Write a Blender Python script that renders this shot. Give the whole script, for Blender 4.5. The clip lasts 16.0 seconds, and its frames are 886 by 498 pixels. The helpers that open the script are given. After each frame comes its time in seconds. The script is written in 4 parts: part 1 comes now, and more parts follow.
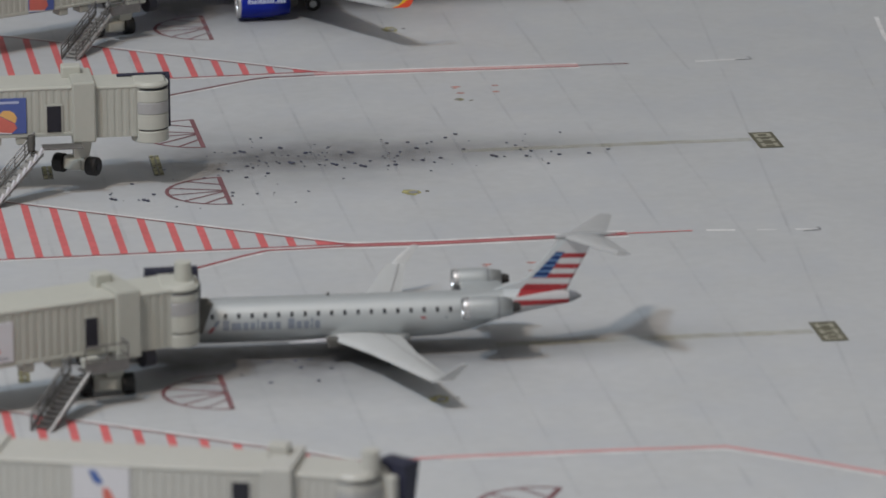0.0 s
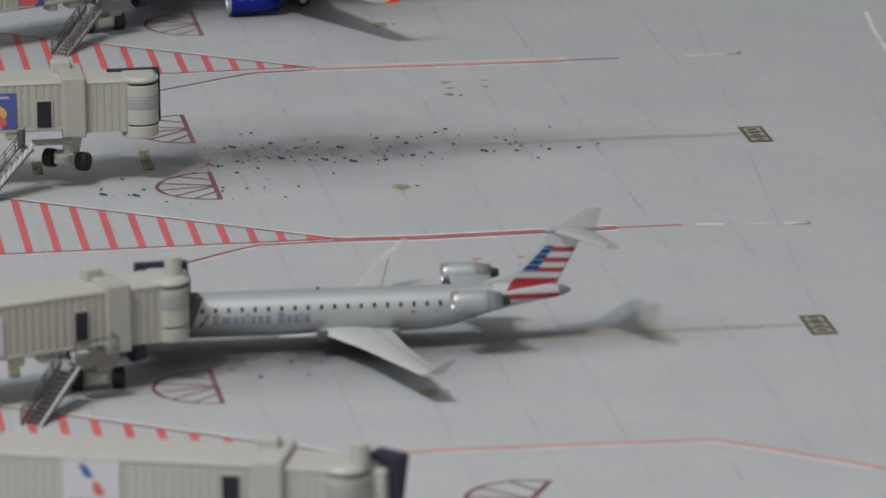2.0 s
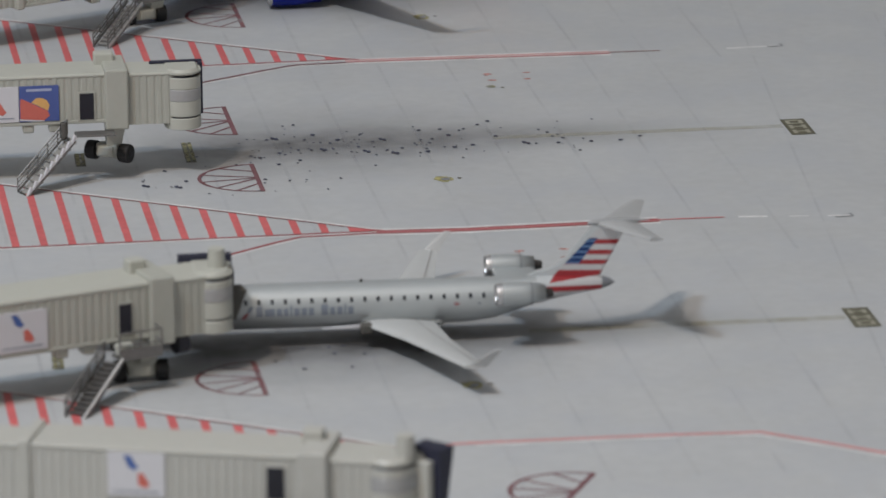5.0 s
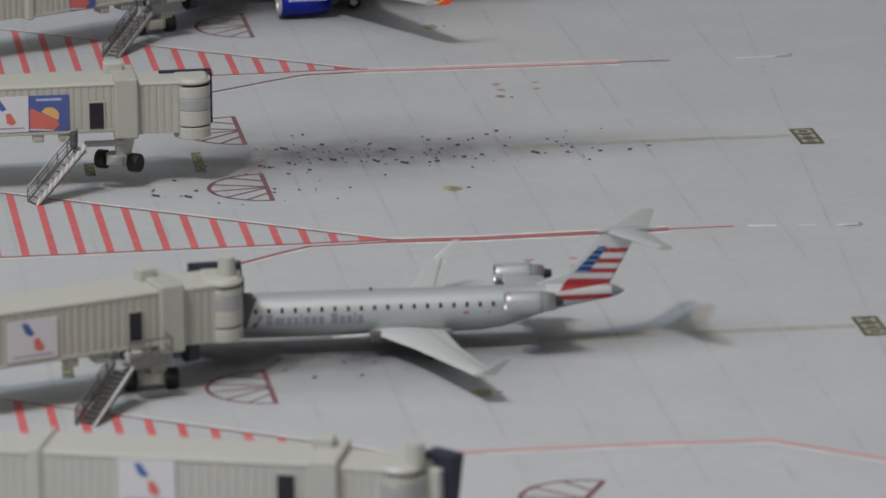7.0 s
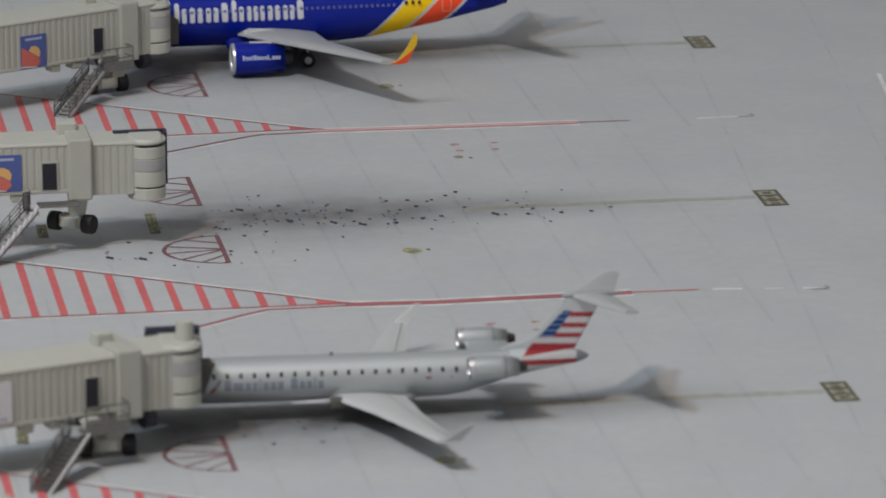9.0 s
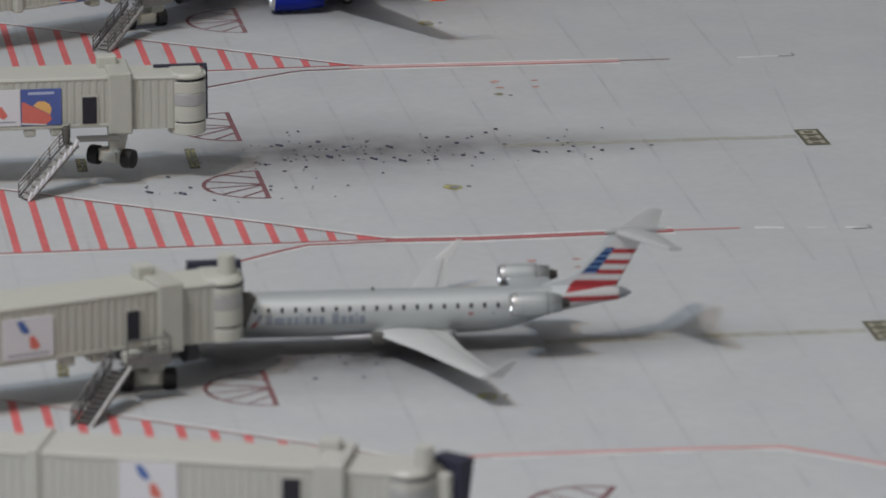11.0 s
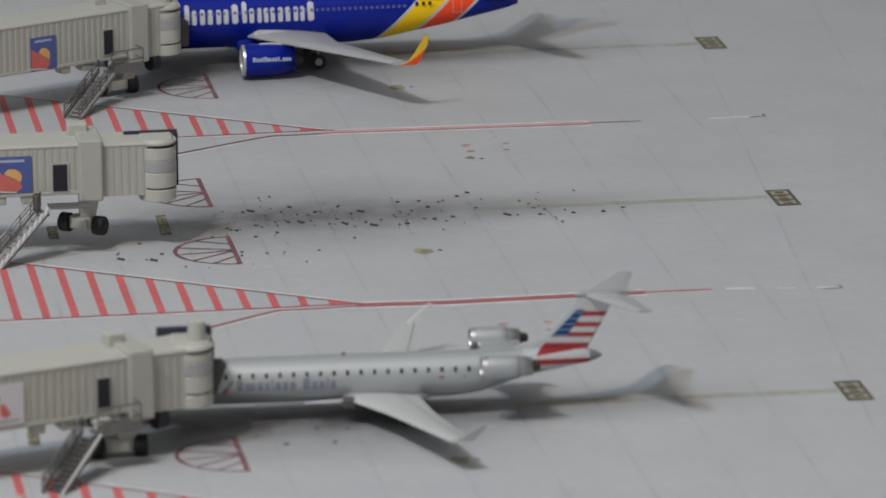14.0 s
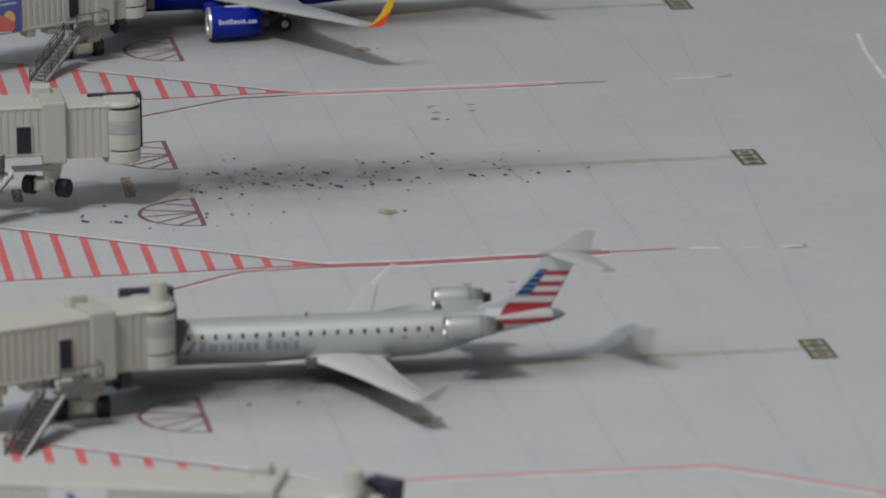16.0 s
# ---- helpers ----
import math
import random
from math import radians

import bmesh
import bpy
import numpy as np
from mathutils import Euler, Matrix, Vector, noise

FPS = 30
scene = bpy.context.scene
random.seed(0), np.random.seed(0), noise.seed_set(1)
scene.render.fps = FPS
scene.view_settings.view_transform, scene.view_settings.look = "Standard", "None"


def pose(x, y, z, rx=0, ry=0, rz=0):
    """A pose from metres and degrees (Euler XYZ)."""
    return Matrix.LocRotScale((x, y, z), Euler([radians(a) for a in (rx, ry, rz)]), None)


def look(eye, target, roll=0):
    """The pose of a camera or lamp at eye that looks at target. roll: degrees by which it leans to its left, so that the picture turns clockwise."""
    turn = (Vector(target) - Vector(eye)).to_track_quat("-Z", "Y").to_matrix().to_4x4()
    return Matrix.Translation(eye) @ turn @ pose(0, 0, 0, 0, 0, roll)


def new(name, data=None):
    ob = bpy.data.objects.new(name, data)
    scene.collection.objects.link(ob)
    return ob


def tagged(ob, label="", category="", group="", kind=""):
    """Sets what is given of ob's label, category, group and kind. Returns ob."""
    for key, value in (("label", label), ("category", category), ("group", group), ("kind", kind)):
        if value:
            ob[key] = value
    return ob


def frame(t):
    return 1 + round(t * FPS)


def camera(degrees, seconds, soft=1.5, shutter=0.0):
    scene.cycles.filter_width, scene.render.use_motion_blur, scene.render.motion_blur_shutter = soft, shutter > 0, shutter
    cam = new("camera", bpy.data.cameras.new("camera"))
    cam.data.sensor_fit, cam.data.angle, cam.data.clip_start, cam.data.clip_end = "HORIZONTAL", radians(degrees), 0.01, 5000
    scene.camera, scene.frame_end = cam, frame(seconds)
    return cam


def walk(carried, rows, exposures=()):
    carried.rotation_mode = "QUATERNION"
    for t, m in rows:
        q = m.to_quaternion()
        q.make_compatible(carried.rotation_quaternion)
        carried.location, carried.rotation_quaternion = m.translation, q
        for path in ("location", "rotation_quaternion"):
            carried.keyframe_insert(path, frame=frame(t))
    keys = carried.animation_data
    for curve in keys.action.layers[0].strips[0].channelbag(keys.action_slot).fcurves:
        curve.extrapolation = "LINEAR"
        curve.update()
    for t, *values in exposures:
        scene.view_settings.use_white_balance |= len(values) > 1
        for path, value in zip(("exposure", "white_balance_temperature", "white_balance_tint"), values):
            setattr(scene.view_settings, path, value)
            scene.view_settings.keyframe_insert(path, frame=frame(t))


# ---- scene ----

# A table-top model airport, 1:400: x runs along the stand lines away from the terminal, y away from the viewer.
cam = camera(9.064, 16.0, soft=1.6, shutter=0.5)
# a long lens focused on the middle stand
cam.data.dof.use_dof, cam.data.dof.focus_distance, cam.data.dof.aperture_fstop = True, 0.935, 60.0
PATH = [
    (0, (-0.07817, -0.77512, 0.23661), (0.04598, 0.05422, 0.0), -0.314),
    (0.5, (-0.07803, -0.77528, 0.23686), (0.04670, 0.05671, 0.0), -0.477),
    (1, (-0.07841, -0.77553, 0.23594), (0.04680, 0.05563, 0.0), -0.410),
    (1.5, (-0.07827, -0.77644, 0.23686), (0.04728, 0.05801, 0.0), -0.498),
    (2, (-0.07786, -0.77607, 0.23609), (0.04704, 0.05075, 0.0), -0.394),
    (2.5, (-0.07824, -0.77563, 0.23585), (0.04546, 0.04655, 0.0), -0.333),
    (3, (-0.07748, -0.77550, 0.23538), (0.04438, 0.04330, 0.0), -0.570),
    (3.5, (-0.07780, -0.77560, 0.23517), (0.04491, 0.04448, 0.0), -0.503),
    (4, (-0.07922, -0.77509, 0.23582), (0.04366, 0.04797, 0.0), -0.517),
    (4.2, (-0.07932, -0.77526, 0.23591), (0.04230, 0.04660, 0.0), -0.508),
    (6.3, (-0.08038, -0.777, 0.23682), (0.03880, 0.05040, 0.0), -0.408),
    (6.5, (-0.08048, -0.77717, 0.23691), (0.04042, 0.05626, 0.0), -0.399),
    (7, (-0.08012, -0.77697, 0.23550), (0.03914, 0.05279, 0.0), -0.467),
    (7.2, (-0.08014, -0.77636, 0.23466), (0.03784, 0.06472, 0.0), -0.354),
    (7.4, (-0.08016, -0.77574, 0.23383), (0.03538, 0.06984, 0.0), -0.242),
    (7.5, (-0.08017, -0.77544, 0.23342), (0.04030, 0.09886, 0.0), -0.185),
    (7.6, (-0.07947, -0.77454, 0.23381), (0.04713, 0.11980, 0.0), -0.153),
    (7.8, (-0.07808, -0.77274, 0.23460), (0.04933, 0.12231, 0.0), -0.088),
    (8, (-0.07669, -0.77094, 0.23539), (0.05137, 0.12065, 0.0), -0.023),
    (8.2, (-0.07786, -0.76831, 0.23461), (0.04662, 0.12190, 0.0), -0.082),
    (8.5, (-0.07963, -0.76436, 0.23343), (0.04598, 0.10552, 0.0), -0.171),
    (9, (-0.08201, -0.76162, 0.23243), (0.05098, 0.08866, 0.0), -0.235),
    (9.5, (-0.08414, -0.76104, 0.23073), (0.04909, 0.07535, 0.0), 0.294),
    (10, (-0.08572, -0.75968, 0.23060), (0.04265, 0.05548, 0.0), 0.148),
    (10.2, (-0.08554, -0.75951, 0.23047), (0.04120, 0.05320, 0.0), 0.142),
    (12.3, (-0.08368, -0.75774, 0.22912), (0.03950, 0.05880, 0.0), 0.081),
    (12.5, (-0.08350, -0.75757, 0.22899), (0.04178, 0.06477, 0.0), 0.075),
    (13, (-0.08286, -0.75924, 0.22999), (0.04525, 0.07534, 0.0), -0.130),
    (13.5, (-0.08310, -0.75879, 0.22973), (0.04646, 0.08378, 0.0), -0.248),
    (14, (-0.08244, -0.75935, 0.23020), (0.04917, 0.08928, 0.0), -0.400),
    (14.5, (-0.08180, -0.75955, 0.22983), (0.05016, 0.08998, 0.0), -0.447),
    (15, (-0.08023, -0.75904, 0.23012), (0.05352, 0.09320, 0.0), -0.717),
    (15.5, (-0.08023, -0.75934, 0.22928), (0.05357, 0.08384, 0.0), -0.578),
    (16, (-0.07939, -0.75933, 0.22856), (0.05093, 0.06496, 0.0), -0.613),
]
walk(cam, [(t, look(eye, target, roll)) for t, eye, target, roll in PATH])

# ---- light: two hanging bulbs, one warm, one bluish, in a pale room ----
world = bpy.data.worlds.new("room_air")
scene.world = world
world.use_nodes = True
world.node_tree.nodes["Background"].inputs["Color"].default_value = (0.62, 0.66, 0.72, 1)
world.node_tree.nodes["Background"].inputs["Strength"].default_value = 0.09
scene.view_settings.exposure = 0.0


def bulb(name, way, far, radius, watts, colour):
    lamp = bpy.data.lights.new(name, "POINT")
    lamp.shadow_soft_size, lamp.energy, lamp.color = radius, watts, colour
    ob = new(name, lamp)
    ob.matrix_world = Matrix.Translation(Vector((0.05, 0.08, 0)) + Vector(way).normalized() * far)
    return ob


bulb("warm_ceiling_lamp", (-0.455, -0.59, 1.0), 1.05, 0.042, 14.5, (1.04, 0.89, 0.76))
bulb("cool_ceiling_lamp", (-0.59, -0.46, 1.0), 1.05, 0.042, 12.0, (0.745, 0.91, 1.09))


# ---- materials ----
def surface(name, colour, rough=0.5, metal=0.0, vary=0.08, grain=900.0, bump=0.0, coat=0.0, shine=0.5):
    """A plain painted or moulded surface with grain at two sizes."""
    m = bpy.data.materials.new(name)
    m.use_nodes = True
    nt = m.node_tree
    bsdf = nt.nodes["Principled BSDF"]
    bsdf.inputs["Roughness"].default_value = rough
    bsdf.inputs["Metallic"].default_value = metal
    bsdf.inputs["Coat Weight"].default_value = coat
    bsdf.inputs["Specular IOR Level"].default_value = shine
    place = nt.nodes.new("ShaderNodeTexCoord")
    fine, broad = nt.nodes.new("ShaderNodeTexNoise"), nt.nodes.new("ShaderNodeTexNoise")
    for n, s in ((fine, grain), (broad, grain / 9)):
        n.inputs["Scale"].default_value = s
        n.inputs["Detail"].default_value = 3
        nt.links.new(place.outputs["Object"], n.inputs["Vector"])
    add = nt.nodes.new("ShaderNodeMath")
    add.operation = "ADD"
    nt.links.new(fine.outputs["Fac"], add.inputs[0])
    nt.links.new(broad.outputs["Fac"], add.inputs[1])
    ramp = nt.nodes.new("ShaderNodeMapRange")
    ramp.inputs["From Min"].default_value, ramp.inputs["From Max"].default_value = 0.6, 1.4
    ramp.inputs["To Min"].default_value, ramp.inputs["To Max"].default_value = 1 - vary, 1 + vary
    nt.links.new(add.outputs[0], ramp.inputs["Value"])
    mul = nt.nodes.new("ShaderNodeVectorMath")
    mul.operation = "SCALE"
    mul.inputs[0].default_value = colour
    nt.links.new(ramp.outputs[0], mul.inputs["Scale"])
    nt.links.new(mul.outputs[0], bsdf.inputs["Base Color"])
    if bump:
        b = nt.nodes.new("ShaderNodeBump")
        b.inputs["Strength"].default_value = bump
        b.inputs["Distance"].default_value = 0.0001
        nt.links.new(fine.outputs["Fac"], b.inputs["Height"])
        nt.links.new(b.outputs["Normal"], bsdf.inputs["Normal"])
    return m


def node_math(nt, op, a, b=None, c=None):
    n = nt.nodes.new("ShaderNodeMath")
    n.operation = op
    for i, v in enumerate((a, b, c)):
        if v is None:
            continue
        if isinstance(v, (int, float)):
            n.inputs[i].default_value = v
        else:
            nt.links.new(v, n.inputs[i])
    return n.outputs[0]


def node_mix(nt, fac, a, b):
    n = nt.nodes.new("ShaderNodeMix")
    n.data_type = "RGBA"
    for slot, v in ((0, fac), (6, a), (7, b)):
        if isinstance(v, (int, float)):
            n.inputs[slot].default_value = v
        elif isinstance(v, tuple):
            n.inputs[slot].default_value = (*v, 1)
        else:
            nt.links.new(v, n.inputs[slot])
    return n.outputs[2]


def soft_step(nt, v, lo, hi):
    n = nt.nodes.new("ShaderNodeMapRange")
    n.interpolation_type = "SMOOTHSTEP"
    n.inputs["From Min"].default_value, n.inputs["From Max"].default_value = lo, hi
    nt.links.new(v, n.inputs["Value"])
    return n.outputs[0]


def local_axes(nt):
    place = nt.nodes.new("ShaderNodeTexCoord")
    split = nt.nodes.new("ShaderNodeSeparateXYZ")
    nt.links.new(place.outputs["Object"], split.inputs[0])
    return place.outputs["Object"], *split.outputs


def apron_print():
    """Printed apron sheet: grey concrete with mottling and smoky tyre smears along the stand lines, deepened under the
    parked jets to carry painted shade too.
    """
    m = surface("apron_print", (0.457, 0.470, 0.479), 0.62, vary=0.065, grain=420.0, bump=0.05)
    nt = m.node_tree
    bsdf = nt.nodes["Principled BSDF"]
    base = bsdf.inputs["Base Color"].links[0].from_socket
    vec, x, y, z = local_axes(nt)
    cloud = nt.nodes.new("ShaderNodeTexNoise")
    cloud.inputs["Scale"].default_value = 150.0
    cloud.inputs["Detail"].default_value = 4
    nt.links.new(vec, cloud.inputs["Vector"])
    wob = node_math(nt, "MULTIPLY_ADD", cloud.outputs["Fac"], 0.9, 0.55)
    patch = nt.nodes.new("ShaderNodeTexNoise")
    patch.inputs["Scale"].default_value = 70.0
    patch.inputs["Detail"].default_value = 5
    nt.links.new(vec, patch.inputs["Vector"])
    base = node_mix(nt, node_math(nt, "MULTIPLY", soft_step(nt, patch.outputs["Fac"], 0.42, 0.66), 0.45), base, (0.425, 0.445, 0.475))
    # the last two smears, under jets, are strengthened to darken the shade there
    for y0, x0, early_on, amount in ((0.1137, 0.0, 0.004, 1.05), (0.001, -0.0125, 0.0, 1.25), (0.2255, 0.0125, 0.0, 1.5)):
        across = node_math(nt, "ABSOLUTE", node_math(nt, "SUBTRACT", y, y0))
        along = node_math(nt, "SUBTRACT", x, x0)
        ends = node_math(nt, "MULTIPLY", soft_step(nt, along, early_on - 0.012, early_on + 0.012), node_math(nt, "SUBTRACT", 1.0, soft_step(nt, along, 0.066, 0.104)))
        core = node_math(nt, "SUBTRACT", 1.0, soft_step(nt, across, 0.0, 0.0125))
        halo = node_math(nt, "SUBTRACT", 1.0, soft_step(nt, across, 0.002, 0.031))
        early = node_math(nt, "SUBTRACT", 1.0, soft_step(nt, along, 0.035, 0.075))
        mask = node_math(nt, "ADD", node_math(nt, "MULTIPLY", core, 0.35), node_math(nt, "MULTIPLY", node_math(nt, "MULTIPLY", halo, early), 0.40))
        mask = node_math(nt, "MULTIPLY", node_math(nt, "MULTIPLY", node_math(nt, "MULTIPLY", mask, ends), amount), wob)
        base = node_mix(nt, mask, base, (0.09, 0.09, 0.092))
    nt.links.new(base, bsdf.inputs["Base Color"])
    return m


def glaze(m, least, most, size):
    """Thin, patchy ink: part of the surface below shows through."""
    nt = m.node_tree
    bsdf, out = nt.nodes["Principled BSDF"], nt.nodes["Material Output"]
    vec = local_axes(nt)[0]
    patch = nt.nodes.new("ShaderNodeTexNoise")
    patch.inputs["Scale"].default_value = size
    patch.inputs["Detail"].default_value = 3
    nt.links.new(vec, patch.inputs["Vector"])
    span = nt.nodes.new("ShaderNodeMapRange")
    span.inputs["From Min"].default_value, span.inputs["From Max"].default_value = 0.35, 0.65
    span.inputs["To Min"].default_value, span.inputs["To Max"].default_value = least, most
    nt.links.new(patch.outputs["Fac"], span.inputs["Value"])
    clear, mix = nt.nodes.new("ShaderNodeBsdfTransparent"), nt.nodes.new("ShaderNodeMixShader")
    nt.links.new(span.outputs[0], mix.inputs[0])
    nt.links.new(clear.outputs[0], mix.inputs[1])
    nt.links.new(bsdf.outputs[0], mix.inputs[2])
    nt.links.new(mix.outputs[0], out.inputs["Surface"])
    return m


APRON = apron_print()
RED = surface("red_print", (0.58, 0.13, 0.135), 0.6, vary=0.18, grain=700)
DARK_RED = surface("dark_red_print", (0.20, 0.08, 0.085), 0.6, vary=0.25, grain=900)
WHITE_PRINT = glaze(surface("white_print", (0.72, 0.72, 0.72), 0.6, vary=0.08), 0.8, 1.0, 200.0)
RED_EDGE = surface("brick_red_print", (0.32, 0.085, 0.095), 0.6, vary=0.2, grain=900)
PINK_PRINT = surface("pink_print", (0.60, 0.30, 0.30), 0.6, vary=0.12)
DULL_RED = surface("dull_pink_print", (0.47, 0.17, 0.175), 0.6, vary=0.15)
PALE_PINK = surface("pale_pink_print", (0.60, 0.46, 0.46), 0.6, vary=0.12)
YELLOW_PRINT = glaze(surface("pale_yellow_print", (0.44, 0.41, 0.27), 0.6, vary=0.08), 0.1, 0.4, 160.0)
BRIGHT_YELLOW = glaze(surface("bright_yellow_print", (0.41, 0.38, 0.16), 0.6, vary=0.1), 0.3, 0.95, 700.0)
OLIVE_PRINT = surface("olive_print", (0.115, 0.11, 0.075), 0.6, vary=0.25, grain=1200)
SIGN_LIGHT = surface("sign_light_print", (0.31, 0.30, 0.24), 0.6, vary=0.15)
JOINT_PRINT = glaze(surface("joint_print", (0.10, 0.11, 0.19), 0.6), 0.0, 0.085, 90.0)
SPECK = surface("speck_print", (0.048, 0.054, 0.088), 0.5, vary=0.3)
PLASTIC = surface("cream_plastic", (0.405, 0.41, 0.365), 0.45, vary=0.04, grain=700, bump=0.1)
# the same cream brightened for roofs, collars and cabs: light put into the colour
PLASTIC_LIT = surface("cream_lit_plastic", (0.46, 0.465, 0.415), 0.45, vary=0.04, grain=700, bump=0.1)
# walls of the nearest bridge: its stronger lamp light is put into the colour
NEAR_LIT_PLASTIC = surface("near_lit_cream_plastic", (0.455, 0.455, 0.425), 0.45, vary=0.04, grain=700, bump=0.1)
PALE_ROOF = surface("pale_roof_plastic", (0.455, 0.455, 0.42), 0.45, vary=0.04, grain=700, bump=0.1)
CHOCK_LINE = glaze(surface("faded_olive_print", (0.25, 0.235, 0.125), 0.6, vary=0.15), 0.35, 1.0, 700.0)
HYDRANT = glaze(surface("faded_red_print", (0.60, 0.28, 0.24), 0.6, vary=0.15), 0.35, 0.9, 900.0)
CHOCK_DARK = glaze(surface("chock_dark_print", (0.115, 0.11, 0.085), 0.6, vary=0.25), 0.3, 0.9, 500.0)
BELLOWS = surface("dark_bellows", (0.02, 0.022, 0.045), 0.6, vary=0.2)
GREY_BELLOWS = surface("grey_bellows", (0.085, 0.083, 0.076), 0.7, vary=0.2)
MOON_RED = surface("dull_red_print", (0.185, 0.08, 0.09), 0.6, vary=0.25, grain=900)
MOON_FADED = glaze(surface("faded_dull_red_print", (0.235, 0.09, 0.1), 0.6, vary=0.2, grain=900), 0.45, 0.85, 260.0)
LIT_STEEL = surface("lit_etched_edges", (0.60, 0.60, 0.585), 0.4, metal=0.2, vary=0.15, grain=1500)
SHUTTER = surface("grey_shutter", (0.36, 0.36, 0.36), 0.4, vary=0.06)
BLACK = surface("black_plastic", (0.012, 0.012, 0.02), 0.5, vary=0.2)
RUBBER = surface("black_rubber", (0.012, 0.012, 0.013), 0.6, vary=0.2)
TREAD = surface("etched_tread", (0.36, 0.355, 0.34), 0.5, metal=0.3, vary=0.2, grain=1500)
ETCHED = surface("etched_steel", (0.20, 0.195, 0.19), 0.5, metal=0.6, vary=0.15, grain=1500)
PANEL_WHITE = surface("white_poster", (0.60, 0.60, 0.63), 0.45, vary=0.03)
PANEL_BLUE = surface("blue_poster", (0.07, 0.105, 0.31), 0.45, vary=0.08)
PALE_BLUE = surface("poster_pale_blue", (0.38, 0.42, 0.58), 0.45)
PANEL_RED = surface("poster_red", (0.56, 0.14, 0.11), 0.45, vary=0.08)
PANEL_ORANGE = surface("poster_orange", (0.68, 0.40, 0.14), 0.45, vary=0.08)
PANEL_NAVY = surface("poster_navy", (0.06, 0.12, 0.34), 0.45, vary=0.08)
SILVER = surface("silver_paint", (0.46, 0.49, 0.50), 0.40, metal=0.45, vary=0.03, grain=500)
CHROME = surface("polished_lip", (0.58, 0.58, 0.59), 0.27, metal=0.7, vary=0.02)
GREY_PAINT = surface("grey_paint", (0.50, 0.51, 0.51), 0.38, vary=0.04)
DULL_GREY = surface("dull_grey_paint", (0.41, 0.42, 0.425), 0.4, vary=0.05, metal=0.1)
WING_GREY = surface("wing_grey", (0.525, 0.54, 0.54), 0.36, vary=0.04, metal=0.1)
EXHAUST = surface("exhaust_metal", (0.045, 0.042, 0.04), 0.5, metal=0.3, vary=0.1)
CAP_GREY = surface("cap_grey", (0.29, 0.30, 0.31), 0.4, vary=0.1)
CONE_GREY = surface("cone_grey", (0.20, 0.21, 0.23), 0.4, vary=0.08)
GLASS_DARK = surface("window_print", (0.02, 0.022, 0.03), 0.25, vary=0.1)
TITLE_GREY = surface("title_grey", (0.21, 0.24, 0.29), 0.4, vary=0.1)
TITLE_WHITE = surface("title_white", (0.57, 0.58, 0.60), 0.35, vary=0.03)
BLUE_PAINT = surface("royal_blue_paint", (0.003, 0.015, 0.27), 0.22, vary=0.06, shine=0.28)
BLUE_DOT = surface("pale_blue_print", (0.085, 0.105, 0.27), 0.3)
YELLOW_PAINT = surface("yellow_paint", (0.95, 0.60, 0.008), 0.28, coat=0.3)
RED_PAINT = surface("red_paint", (0.95, 0.085, 0.025), 0.28, coat=0.3)
DOOR_LINE = surface("pale_red_line", (0.80, 0.30, 0.22), 0.4)
WALL_PAINT = surface("wall_paint", (0.62, 0.62, 0.615), 0.8, vary=0.04, grain=20)
TABLE_WOOD = surface("table_wood", (0.32, 0.24, 0.17), 0.5, vary=0.2, grain=60)


def tail_bands_paint():
    """Blue fuselage paint with slanting yellow and red bands edged in silver towards the tail (local millimetres / 1000)."""
    m = surface("banded_tail_paint", (0.003, 0.015, 0.27), 0.22, vary=0.06, shine=0.28)
    nt = m.node_tree
    bsdf = nt.nodes["Principled BSDF"]
    base = bsdf.inputs["Base Color"].links[0].from_socket
    vec, x, y, z = local_axes(nt)
    # the bands lean back: position along x at the fuselage axis
    s = node_math(nt, "SUBTRACT", x, node_math(nt, "MULTIPLY", node_math(nt, "SUBTRACT", z, 0.0084), 1.05))
    edge = (0.55, 0.56, 0.58)
    for lo, hi, colour in ((0.0613, 0.0620, edge), (0.0620, 0.0672, (0.95, 0.60, 0.008)), (0.0672, 0.0680, edge), (0.0680, 0.0732, (0.95, 0.085, 0.025)), (0.0732, 0.0739, edge)):
        inside = node_math(nt, "MULTIPLY", node_math(nt, "GREATER_THAN", s, lo), node_math(nt, "LESS_THAN", s, hi))
        base = node_mix(nt, inside, base, colour)
    nt.links.new(base, bsdf.inputs["Base Color"])
    return m


